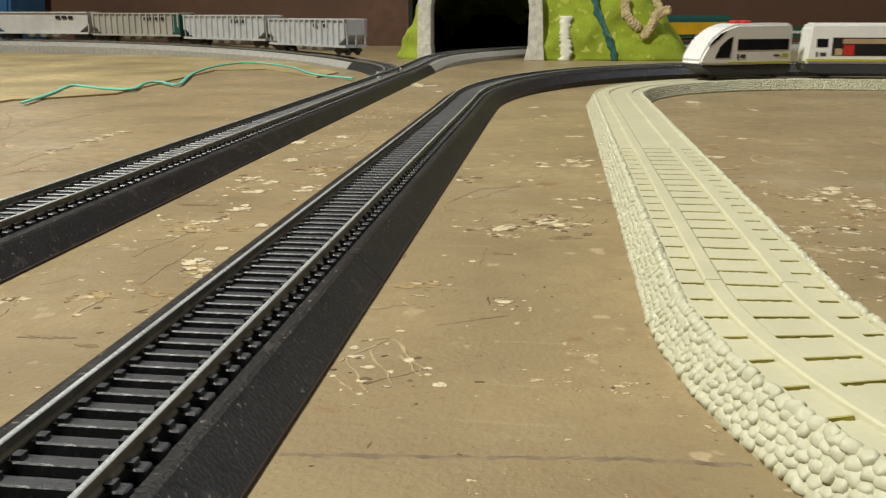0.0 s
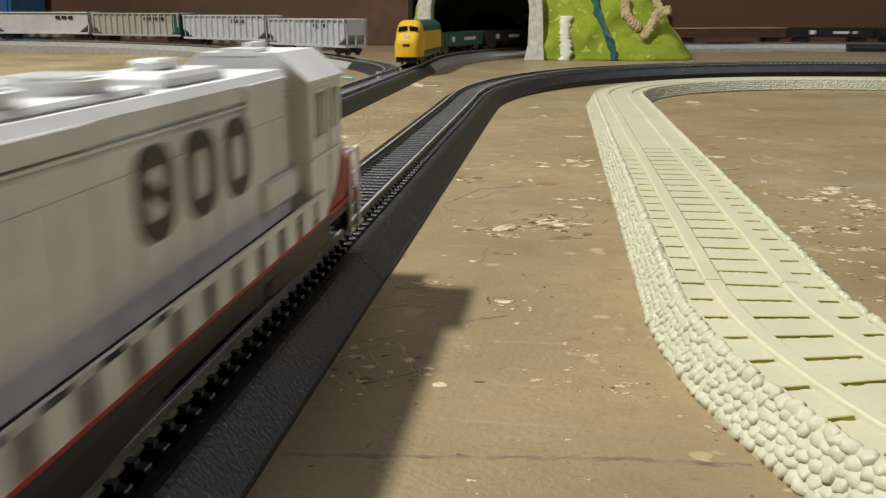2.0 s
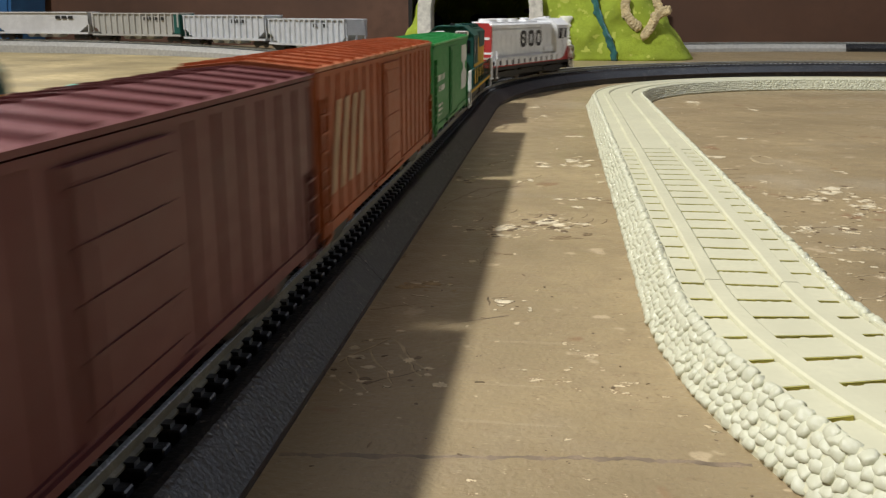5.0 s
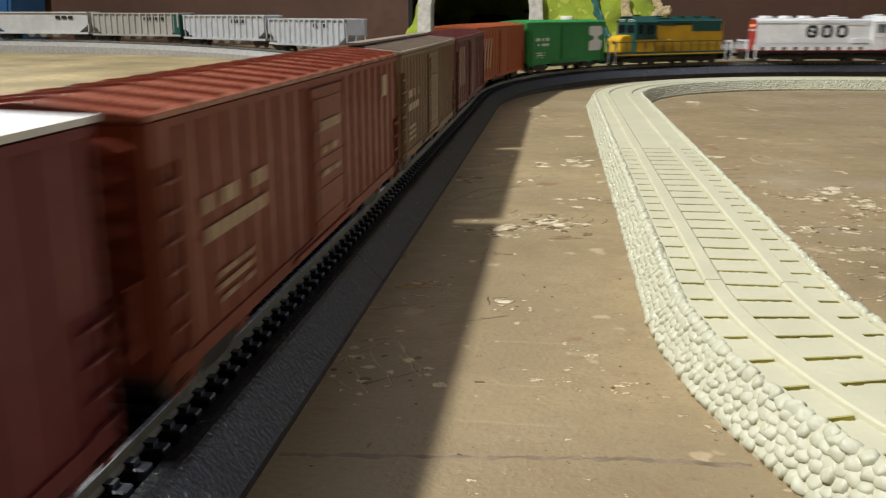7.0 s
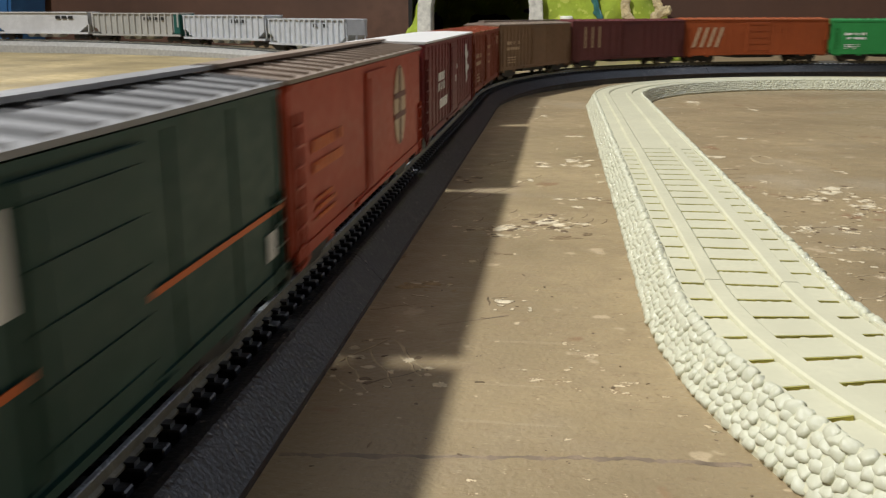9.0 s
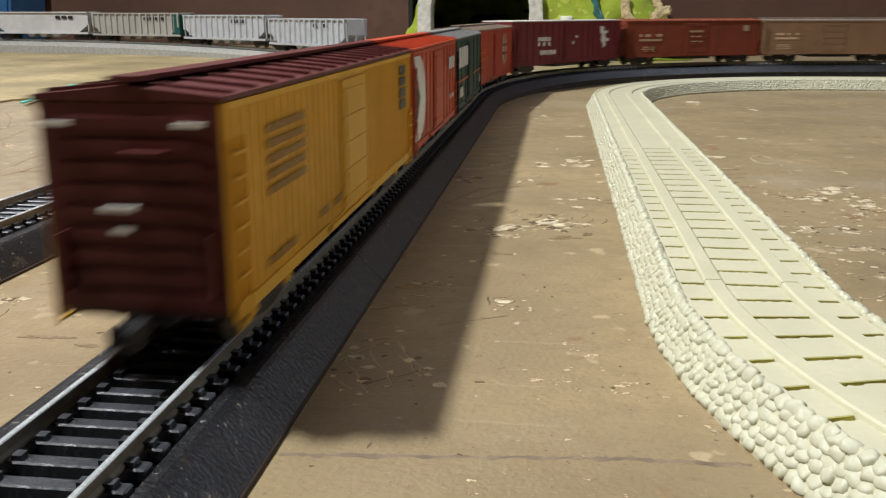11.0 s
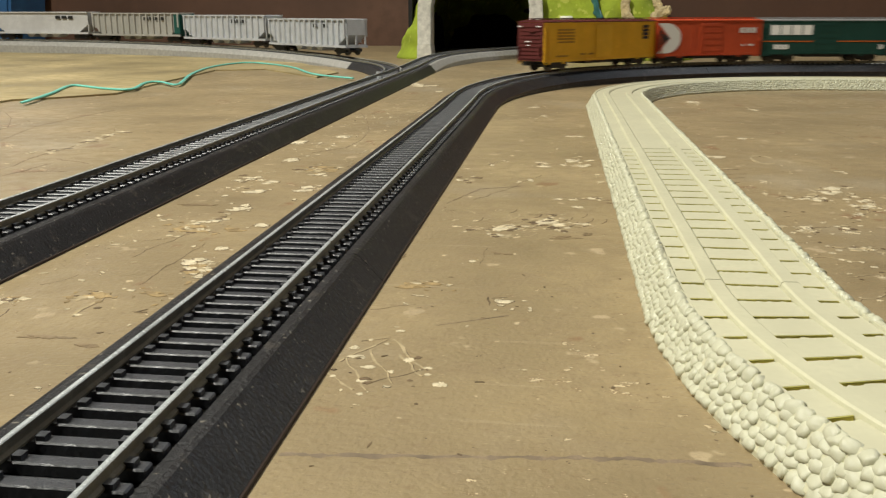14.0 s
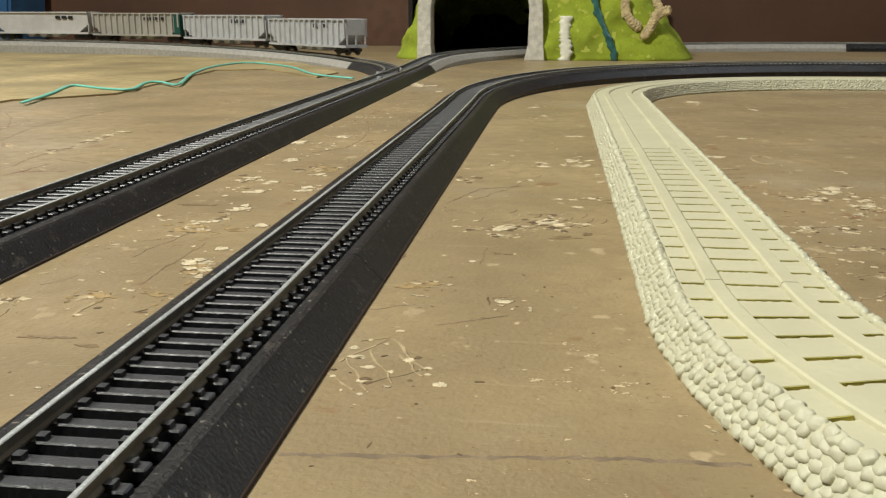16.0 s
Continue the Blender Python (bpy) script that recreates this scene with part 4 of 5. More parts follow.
def ring_mark(x, z, w, h, iw, ih, y, n=28):
    """A flat painted ring, square-shouldered, on a side wall."""
    bm = bmesh.new()
    out, inn = [], []
    for i in range(n):
        a = 2 * math.pi * i / n
        c, d = math.cos(a), math.sin(a)
        e = (abs(c) ** 3 + abs(d) ** 3) ** (-1 / 3)
        out.append([bm.verts.new(((x + w * c * e) * M, (y + k) * M, (z + h * d * e) * M)) for k in (-0.08, 0.08)])
        inn.append([bm.verts.new(((x + iw * c * e) * M, (y + k) * M, (z + ih * d * e) * M)) for k in (-0.08, 0.08)])
    for i in range(n):
        j = (i + 1) % n
        for q in (0, 1):
            bm.faces.new((out[i][q], out[j][q], inn[j][q], inn[i][q]))
        bm.faces.new((out[i][0], out[j][0], out[j][1], out[i][1]))
        bm.faces.new((inn[i][0], inn[j][0], inn[j][1], inn[i][1]))
    return bm


def white_engine(L):
    t = hood_engine("white model diesel locomotive with red ends, black side mark", L, LWHITE, LWHITE, LRED, (LWHITE, LWHITE), LRED, LRED, LWHITE)
    a = -L / 2
    for k in range(3):
        x = -18.5 + k * 17
        for sgn in (-1, 1):
            ring = part("side_mark", ring_mark(x, 33, 6.4, 6.9, 2.9, 3.9, sgn * 10.92), INK, t, "round black mark")
            if k == 0:
                part("mark_bar", prism([(x - 3.5, 33.6), (x - 3.5, 36.0), (x + 3.5, 32.4), (x + 3.5, 30.0)], "y", *sorted((sgn * 10.86, sgn * 11.04))), INK, ring)
    bm = bmesh.new()
    for y in (-2.2, 2.2):
        disc(bm, a + 13.2, y, 39.5, 1.2, 1.0, 12, axis="x")
    lamp = mat("tail_glow", (1.0, 0.6, 0.2), 0.3)
    bs = lamp.node_tree.nodes["Principled BSDF"]
    bs.inputs["Emission Color"].default_value, bs.inputs["Emission Strength"].default_value = (1.0, 0.42, 0.08, 1), 2.4
    part("tail_light", bm, lamp, t, "glowing amber twin lamp")
    part("number_board", boxes((a + 12.9, a + 13.4, -8.6, -1.5, 33.4, 35.4), (a + 12.9, a + 13.4, 1.5, 8.6, 33.4, 35.4)), WHITE, t)
    part("walkway", boxes((a + 2.4, L / 2 - 2.4, -14.9, 14.9, 13.0, 13.35)), UNDER, t, "dark walkway plate")
    part("horn", boxes((L / 2 - 46, L / 2 - 38, -4, 4, 49, 50.5), (L / 2 - 40, L / 2 - 30, -1, 1, 50, 51.6)), LWHITE, t)
    return t


def yellow_engine(L):
    t = hood_engine("yellow and green model diesel locomotive", L, LYELLOW, LGREEN, LGREEN, (LGREEN, LWHITE), LYELLOW, LYELLOW, LGREEN, 12.0)
    part("walkway", boxes((-L / 2 + 2.4, L / 2 - 2.4, -14.9, 14.9, 13.0, 13.35)), UNDER, t, "dark walkway plate")
    for y in (-11.5, 3.5):
        board = part("number_board", boxes((L / 2 - 39.2, L / 2 - 38.2, y, y + 8, 44.2, 46.6, 0.3)), WHITE, t, "pale number board")
        for k in range(4):
            part("figure_bar", boxes((L / 2 - 38.25, L / 2 - 38.05, y + 1 + k * 1.6, y + 2.1 + k * 1.6, 44.7, 46.1)), INK, board)
    part("sill_stripe", boxes((-L / 2 + 14, L / 2 - 14, -15.75, 15.75, 10.6, 12.0)), LYELLOW, t, "yellow line along the sill")
    part("horn", boxes((L / 2 - 56, L / 2 - 48, -1, 1, 49, 51)), UNDER, t)
    return t


# order from the front; mm over the bodies
LENGTHS = [190.0, 180.0, 143.0, 179.0, 172.0, 158.0, 181.0, 198.0, 171.0, 146.0, 139.0, 183.0]
CENTRES = [1277.0, 1072.0, 900.5, 730.5, 551.0, 377.0, 199.5, -4.0, -200.5, -365.0, -511.5, -677.5]
engine_1 = white_engine(LENGTHS[0])
engine_2 = yellow_engine(LENGTHS[1])
freight = build_freight()
long_train = [engine_1, engine_2] + freight


# second train, from the tunnel
def cab_unit(L):
    top = tagged(new("cab_unit_locomotive"), "yellow and green streamlined model locomotive", "model locomotive")
    a, b = -L / 2, L / 2
    W = 15.5
    side = [(-W, 9), (-W, 36), (-W + 1, 42), (-W + 6, 47), (0, 48.5), (W - 6, 47), (W - 1, 42), (W, 36), (W, 9)]
    part("body", prism([p for p in side if p[1] <= 36], "x", a, b - 26), LYELLOW, top)
    part("roof", prism(side[1:-1], "x", a, b - 34, 0.0), LGREEN, top)
    bm = bmesh.new()
    rings = []
    for k, (x, sc, zt) in enumerate(((b - 34, 1.0, 48.5), (b - 26, 1.0, 48.5), (b - 18, 0.97, 45), (b - 14, 0.95, 36), (b - 6, 0.90, 33), (b - 2, 0.78, 29), (b, 0.55, 24))):
        ring = []
        for i in range(14):
            t = math.pi * i / 13
            ring.append(bm.verts.new((x * M, -W * sc * math.copysign(abs(math.cos(t)) ** 0.45, math.cos(t)) * M, (9 + (zt - 9) * abs(math.sin(t)) ** 0.5) * M)))
        rings.append(ring)
    for p, q in zip(rings, rings[1:]):
        for i in range(13):
            bm.faces.new((p[i], p[i + 1], q[i + 1], q[i]))
    bm.faces.new(rings[-1])
    part("nose", bm, LYELLOW, top, "rounded yellow nose", smooth=True)
    for sgn in (-1, 1):
        part("windscreen", prism([(sgn * 1.5, 37), (sgn * 11.5, 36), (sgn * 10.5, 41), (sgn * 1.5, 42.3)], "x", b - 17.5, b - 13.6), GLASS, top)
        part("side_stripe", boxes((a + 1, b - 30, *sorted((sgn * W, sgn * (W + 0.2))), 9.5, 15)), LGREEN, top)
    bm = bmesh.new()
    disc(bm, b - 4.5, 0, 30.5, 2.6, 5, 16, axis="x")
    part("headlight", bm, WHITE, top)
    part("emblem", boxes((b - 1.2, b + 0.2, -4, 4, 20, 23)), INK, top)
    part("pilot", boxes((b - 8, b - 3, -12, 12, 3, 9.5)), UNDER, top)
    part("underframe", boxes((a + 3, b - 8, -12, 12, 6, 9.4)), UNDER, top)
    trucks(top, (a + 34, b - 36), base=30)
    coupler(top, a, -1)
    return top


def gondola(label, L, body, h, marks=None, rim=None):
    top = tagged(new("gondola_car"), label, "model gondola", group="cars of the tunnel train")
    a, b, W = -L / 2, L / 2, 15.0
    bm = boxes((a, b, -W, W, 9, 11.5), (a, b, -W, -W + 1, 11.5, h), (a, b, W - 1, W, 11.5, h), (a, a + 1, -W + 1, W - 1, 11.5, h), (b - 1, b, -W + 1, W - 1, 11.5, h))
    for i in range(13):
        x = a + 2 + (L - 4) * i / 12
        for sgn in (-1, 1):
            box(bm, x - 0.6, x + 0.6, *sorted((sgn * W, sgn * (W + 0.8))), 9, h)
    part("body", bm, body, top)
    part("floor_load", boxes((a + 1.2, b - 1.2, -W + 1.2, W - 1.2, 11.5, h - 4)), UNDER, top)
    if rim:
        part("top_rim", boxes((a, b, -W - 0.8, -W + 0.6, h, h + 1.2), (a, b, W - 0.6, W + 0.8, h, h + 1.2)), rim, top, "pale worn top rim")
    if marks:
        plates(top, "lettering", marks, text_bars(-L * .3, -L * .02, (h + 9) / 2 - 2, (h + 9) / 2 + 2.5, 6, R1) + [(L * .2, L * .26, (h + 9) / 2 - 3, (h + 9) / 2 + 4)], W + 0.85)
    trucks(top, (a + 24, b - 24))
    coupler(top, a, -1)
    coupler(top, b, 1)
    return top


GOND_GREEN = paint("gondola_green", (0.02, 0.10, 0.06))
GOND_RED = paint("gondola_red", (0.42, 0.03, 0.03))
GOND_BLACK = paint("gondola_black", (0.018, 0.018, 0.02))
GOND_BROWN = paint("gondola_brown", (0.09, 0.045, 0.035))
SHORT_L = [178.0, 175.0, 131.0, 138.0, 196.0, 215.0, 147.0, 146.0, 142.0, 175.0]
short_train = [cab_unit(SHORT_L[0]), gondola("dark green model gondola with white lettering bars", SHORT_L[1], GOND_GREEN, 27, marks=WHITE),
               gondola("short black model gondola with white square mark", SHORT_L[2], GOND_BLACK, 27, marks=WHITE), gondola("short plain black model gondola", SHORT_L[3], GOND_BLACK, 26),
               gondola("bright red model gondola with white lettering bars", SHORT_L[4], GOND_RED, 25, marks=WHITE), gondola("dull brown model gondola with pale top rim", SHORT_L[5], GOND_BROWN, 25, rim=CREAMMARK),
               gondola("black model gondola with white round marks", SHORT_L[6], GOND_BLACK, 26, marks=WHITE), gondola("black model gondola with faded marks", SHORT_L[7], GOND_BLACK, 26, marks=CREAMMARK),
               gondola("plain black model gondola", SHORT_L[8], GOND_BLACK, 26), gondola("maroon model gondola with worn paint", SHORT_L[9], PURPLE, 25)]


def hopper_car(label, L, body, end_green=False, ribbed=True):
    top = tagged(new("hopper_car"), label, "model hopper", group="standing hopper cars")
    a, b, W, h = -L / 2, L / 2, 15.2, 46.0
    part("body", prism([(a, 26), (a, h), (b, h), (b, 26), (b - 22, 12), (a + 22, 12)], "y", -W, W), body, top)
    for sgn in (-1, 1):
        for i in range(15 if ribbed else 0):
            x = a + 3 + (L - 6) * i / 14
            z0 = 12 if abs(x) < L / 2 - 22 else 12 + (abs(x) - L / 2 + 22) * 14 / 22
            part("rib", boxes((x - 1.5, x + 1.5, *sorted((sgn * W, sgn * (W + 3.2))), max(z0, 13), h - 1)), body, top)
        part("side_sill", boxes((a, b, *sorted((sgn * (W - 1), sgn * (W + 2.6))), 10, 13)), body, top)
        part("top_chord", boxes((a, b, *sorted((sgn * (W - 0.5), sgn * (W + 2.7))), h - 1.4, h + 0.6)), body, top)
    for sx in (-1, 1):
        part("end_frame", boxes((*sorted((sx * L / 2, sx * (L / 2 - 1))), -W, W, 10, 14), (*sorted((sx * L / 2, sx * (L / 2 - 1.2))), -W, -W + 2, 12, h), (*sorted((sx * L / 2, sx * (L / 2 - 1.2))), W - 2, W, 12, h),
                                (*sorted((sx * L / 2, sx * (L / 2 - 1.2))), -1.2, 1.2, 12, 30)), LGREEN if end_green and sx > 0 else body, top)
    if end_green:
        part("end_panel", boxes((b - 12, b + 0.6, -W - 2.5, W + 2.5, 14, h - 2, 0.5)), LGREEN, top, "dark green end panel")
    for k in (-1, 0, 1):
        part("chute", prism([(k * 26 - 12, 13), (k * 26 + 12, 13), (k * 26 + 4, 4.5), (k * 26 - 4, 4.5)], "y", -11, 11), body, top)
    part("lettering", boxes(*[(x0, x1, *sorted((sg * (W + 2.4), sg * (W + 2.6))), z0, z1) for sg in (-1, 1) for x0, x1, z0, z1 in text_bars(L * .1, L * .36, 35, 40, 4, R1)]), INK, top)
    trucks(top, (a + 20, b - 20))
    coupler(top, a, -1)
    coupler(top, b, 1)
    return top


def place_on(path, s, z, flip=False):
    x, y, h = path(s)
    return pose(x * M, y * M, z * M, 0, 0, math.degrees(h) + (180 if flip else 0))


HOP_S = 1305.0
GREYC = paint("hopper_grey", (0.40, 0.39, 0.36))
WHITC = paint("hopper_white", (0.58, 0.58, 0.58))
for k, (lab, m, g) in enumerate((("silver ribbed model hopper car standing on grey track", SILVER, False), ("silver ribbed model hopper car with dark lettering", SILVER, False),
                                 ("grey model hopper car with dark green end", GREYC, True), ("white smooth-sided model hopper car", WHITC, False))):
    hc = hopper_car(lab, 195, m, g, k < 3)
    hc.matrix_basis = place_on(hopper_path, HOP_S + k * 206, 11.1 + hopper_lift(HOP_S + k * 206), flip=True)

# ---- white toy train ----
TOYGREY = paint("toy_grey", (0.06, 0.062, 0.068))
TOYWHITE = mat("toy_white_plastic", (0.93, 0.93, 0.93), 0.2, vary=0.02, spec=0.6)
LIME = paint("lime_stripe", (0.55, 0.58, 0.05))
TOYRED = paint("toy_red", (0.65, 0.04, 0.03))


def toy_car(label, L, nosed):
    """A toy coach; z = 0 at the rail's top; the nose is at -x."""
    top = tagged(new("toy_train_car"), label, "toy train", group="toy train cars")
    a, b, W, h = -L / 2, L / 2, 15.5, 46.0
    if nosed:
        prof = [(a + 2, 12), (a, 15), (a + 1.5, 19), (a + 12, 33), (a + 26, 41.5), (a + 40, h - 0.6), (b - 4, h), (b - 1, h - 3), (b, 12)]
        base = [(a + 2, 11.5), (a + 10, 8), (a + 18, 3.5), (b - 8, 3.5), (b, 6), (b, 11.9), (a + 2, 11.9)]
    else:
        prof = [(a, 12), (a + 3, h - 3), (a + 6, h), (b - 6, h), (b - 3, h - 3), (b, 12)]
        base = [(a, 11.9), (a, 6), (a + 8, 3.5), (b - 8, 3.5), (b, 6), (b, 11.9)]
    part("body", prism(prof, "y", -W, W, 2.2), TOYWHITE, top, smooth=False)
    part("base", prism(base, "y", -W + 0.6, W - 0.6, 0.8), TOYGREY, top)
    for sgn in (-1, 1):
        ys = sorted((sgn * (W - 0.3), sgn * (W + 0.25)))
        if nosed:
            part("cab_window", prism([(a + 17, 18), (a + 22, 27), (a + 30, 33), (a + 36, 35), (a + 34, 18)], "y", *ys), GLASS, top)
            part("windscreen", prism([(a + 9, 27), (a + 11, 30), (a + 22, 37.5), (a + 29, 40), (a + 20, 33)], "y", *ys), GLASS, top)
            part("window", boxes((a + 42, b - 6, *ys, 24, 33)), GLASS, top)
            part("stripe", boxes((a + 32, b - 1, *ys, 13.2, 14.6)), LIME, top)
            part("badge", boxes((b - 14, b - 6, *ys, 18, 21)), LIME, top)
            part("lettering", boxes((a + 42, a + 44, *ys, 17, 21), (a + 46, a + 52, *ys, 17.5, 20.5), (b - 23, b - 16, *ys, 18.6, 20.2)), TOYGREY, top)
        else:
            part("window", boxes((a + 10, a + 21, *ys, 26, 33)), GLASS, top)
            part("window", boxes((b - 21, b - 10, *ys, 26, 33)), GLASS, top)
            # Flat black plate painted as the shaded inside of the open coach.
            part("opening_shade", prism([(a + 25, 19), (a + 25, 34), (b - 25, 34), (b - 31, 19)], "y", *ys), UNDER, top)
            part("seat", boxes((a + 36, a + 46, *sorted((sgn * (W + 0.2), sgn * (W + 0.5))), 19.3, 28)), TOYRED, top)
            part("cream_seat", boxes((a + 28, a + 35, *sorted((sgn * (W + 0.2), sgn * (W + 0.5))), 19.3, 25), (a + 35, b - 30, *sorted((sgn * (W + 0.2), sgn * (W + 0.5))), 29, 33)), CREAMMARK, top)
            part("stripe", boxes((a + 1, b - 1, *ys, 14.6, 16.2)), LIME, top)
            part("lettering", boxes((a + 10, a + 12, *ys, 18, 22), (a + 14, a + 20, *ys, 18.5, 21.5)), TOYGREY, top)
    if nosed:
        part("button", boxes((a + 45, a + 53, -4, 4, h - 0.5, h + 2, 0.8)), TOYRED, top)
        part("button", boxes((a + 57, a + 65, -4, 4, h - 0.5, h + 2, 0.8)), TOYRED, top)
    for x in (a + 24, b - 14):
        for y in (-7.2, 7.2):
            bm = bmesh.new()
            disc(bm, x, y, 4.2, 4.1, 2.4, 16)
            part("wheel", bm, UNDER, top)
    for piece in top.children:
        piece.data.transform(Matrix.Diagonal((0.92, 1.0, 1.08, 1)))
    return top


TOY_L = 108.0
toy_cars = [toy_car("white toy train engine with black windows", TOY_L, True), toy_car("white toy train coach with open side", 112.0, False), toy_car("white toy train coach with open side", 112.0, False)]


# ---- small things on the board ----
BARE_SPOTS = (-47, 314, 3.9, 7.7, -51, 343, 5.6, 6.8, -49, 290, 3.8, 5.8, -65, 369, 3.6, 4.6, -51, 365, 3.1, 4.5, -32, 350, 3.6, 7, -60, 424, 4.3, 7.6, -55, 508, 3.5, 8.3, -35, 241, 2.3, 4.4, -29, 232, 1.9, 2.5, -28, 225, 2.3, 2.6, -32, 255, 3, 4.6, -30, 286, 3, 4, -37, 385, 3.2, 4.9, -72, 482, 6.4, 10.9, -71, 886, 13.1, 31, -55, 226, 1.2, 1.3, -29, 149, 1, 1.1, -198, 431, 2.3, 3.6, 32, 225, 2.2, 1.5, 40, 226, 1, 1.5, 34, 216, 1.7, 1.4, 32, 209, 1.4, 1.5, 55, 213, 2.5, 2.5)
BARE_SPOTS_MORE = (48, 195, 0.4, 1, 62, 170, 0.6, 0.7, 72, 182, 0.8, 1.2, 71, 172, 0.8, 0.9, 36, 158, 0.9, 0.9, 32, 149, 0.6, 0.7, 95, 146, 0.7, 0.7, 62, 208, 0.5, 1.7, 60, 215, 0.6, 0.9)
FAR_SPOTS = (38, 419, 1.3, 3.2, 61, 419, 2.6, 3.2, 70, 425, 1.6, 3.3, 79, 421, 3.6, 3.2, 85, 399, 1.2, 3.6, 86, 381, 1.6, 2, 76, 329, 1.8, 2.5, 77, 302, 2.1, 2.1, 52, 378, 0.9, 2.6, 56, 381, 1.4, 4.6, 48, 321, 1, 1.5, 51, 692, 5.1, 6.4, 59, 631, 1.5, 4.9, 79, 527, 4.2, 5, 146, 457, 6.6, 6.5, 171, 528, 3.8, 6.1, 173, 743, 6.2, 11.9, 210, 691, 3.3, 8.2, 194, 420, 2.3, 3.1, 149, 363, 1.3, 2.4, 154, 392, 1.4, 2.7, 174, 329, 1.6, 2.9, 44, 250, 1.1, 1.8, 52, 293, 2.8, 1.6)
OCHRE_SPOTS = (-53, 279, 5.5, 7, -47, 204, 3.5, 4.8, -65, 201, 3.1, 2.6, -31, 208, 2.8, 4.1, -30, 232, 3.9, 8.2, -38, 281, 3.7, 3.9, 32, 223, 4.4, 3.5, -38, 399, 7.6, 9)
STAINS = (-44, 176, 4.9, 2.4, -31, 195, 2, 1.4, -30, 172, 2.8, 1.9, -66, 315, 7.2, 2.9, 78, 288, 1.6, 2.3, 23, 252, 2.1, 4.4, -16.7, 341, 4.4, 3.3, 71, 282, 3.6, 3, 52, 259, 2.5, 1.9)
DARK_DOTS = (52, 176, 0.3, 0.5, 57, 170, 0.3, 0.4, 79, 163, 0.6, 0.7, 77, 163, 0.3, 0.4, 43, 151, 0.6, 0.6, 39, 221, 0.3, 0.7, 65, 227, 0.4, 0.8, 67, 219, 0.4, 0.7, 85, 237, 0.4, 0.8, 81, 174, 0.3, 0.6, 85, 159, 0.3, 0.4, 77, 286, 1.1, 1.9, -39, 156, 0.4, 0.7, 97, 125, 0.3, 0.4)
LIGHT_STROKES = (41, 288, 53, 294, 1.2, 53, 294, 63, 297, 0.8, 63, 297, 74, 289, 0.7, 45, 286, 53, 278, 1, 24, 170, 32, 184, 0.7, 26, 182, 32, 185, 0.8, 33, 184, 42, 167, 1.1, 36, 175, 42, 164, 0.8, 29, 177, 37, 160, 0.8, 25, 172, 33, 156, 0.7, 23, 164, 30, 156, 0.9, 30, 229, 37, 228, 0.6, 36, 424, 44, 435, 1, 71, 344, 88, 344, 1.2, 27, 318, 34, 318, 0.6, -42, 401, -29, 406, 1.2, -187, 426, -190, 470, 2, -190, 470, -189, 517, 2.4, -45, 190, -44, 208, 1.4)
LIGHT_STROKES_MORE = (-54, 271, -52, 310, 1.2)
RIGHT_STROKES = (141, 269, 155, 263, 1, 151, 279, 165, 280, 0.9, 142, 225, 151, 231, 0.8, 152, 354, 174, 364, 0.9, 170, 374, 185, 381, 1, 174, 365, 185, 359, 1, 185, 359, 184, 338, 1, 180, 337, 167, 321, 0.9, 145, 303, 158, 308, 0.8, 161, 309, 170, 318, 0.7, 142, 284, 149, 287, 0.6, 145, 321, 152, 326, 0.6, 146, 247, 156, 250, 0.6)
DARK_STROKES = (37, 339, 46, 357, 0.5, 46, 357, 61, 396, 0.4, 24, 203, 34, 209, 0.4, 32, 159, 43, 168, 0.4, 70, 346, 88, 343, 0.5, 140, 419, 150, 422, 1, 139, 407, 151, 410, 1, 138, 397, 148, 400, 0.9, 138, 388, 144, 388, 0.9, 47, 265, 47, 246, 0.4, -182, 378, -189, 428, 0.9, -172, 363, -169, 398, 0.8, -174, 374, -150, 380, 0.8, -174, 412, -151, 401, 0.7, -40, 216, -40, 248, 0.6, -40, 248, -39, 261, 0.5, 51, 217, 52, 210, 0.8, 52, 216, 56, 217, 0.5, -55, 242, -50, 271, 0.4)


def flake(name, x, y, w, d, material, rnd, rim=None):
    """A bare or stained patch: a very low slab with a ragged outline, darker where the paint has lifted round it."""
    n = 44
    pts, big = [], []
    ph = rnd.uniform(0, 50)
    for i in range(n):
        a = 2 * math.pi * i / n
        u, v = math.cos(a), math.sin(a)
        r = 0.85 + 0.5 * noise.noise(Vector((1.3 * u + ph, 1.3 * v, w))) + 0.45 * noise.noise(Vector((3.7 * u, 3.7 * v + ph, w))) + 0.25 * noise.noise(Vector((9 * u, 9 * v, ph)))
        r = max(0.12, r)
        pts.append((x + w * r * u, y + d * r * v))
        g = r + max(0.03, 0.12 + 0.2 * noise.noise(Vector((2 * u, 2 * v, ph))))
        big.append((x + 0.06 * w + w * g * u, y - 0.04 * d + d * g * v))
    lift = rnd.uniform(0.06, 0.12)
    part(name, prism(pts, "z", 0.0, lift), material, table)
    if rim:
        part("lifted_edge", prism(big, "z", 0.0, lift - 0.035), rim, table)


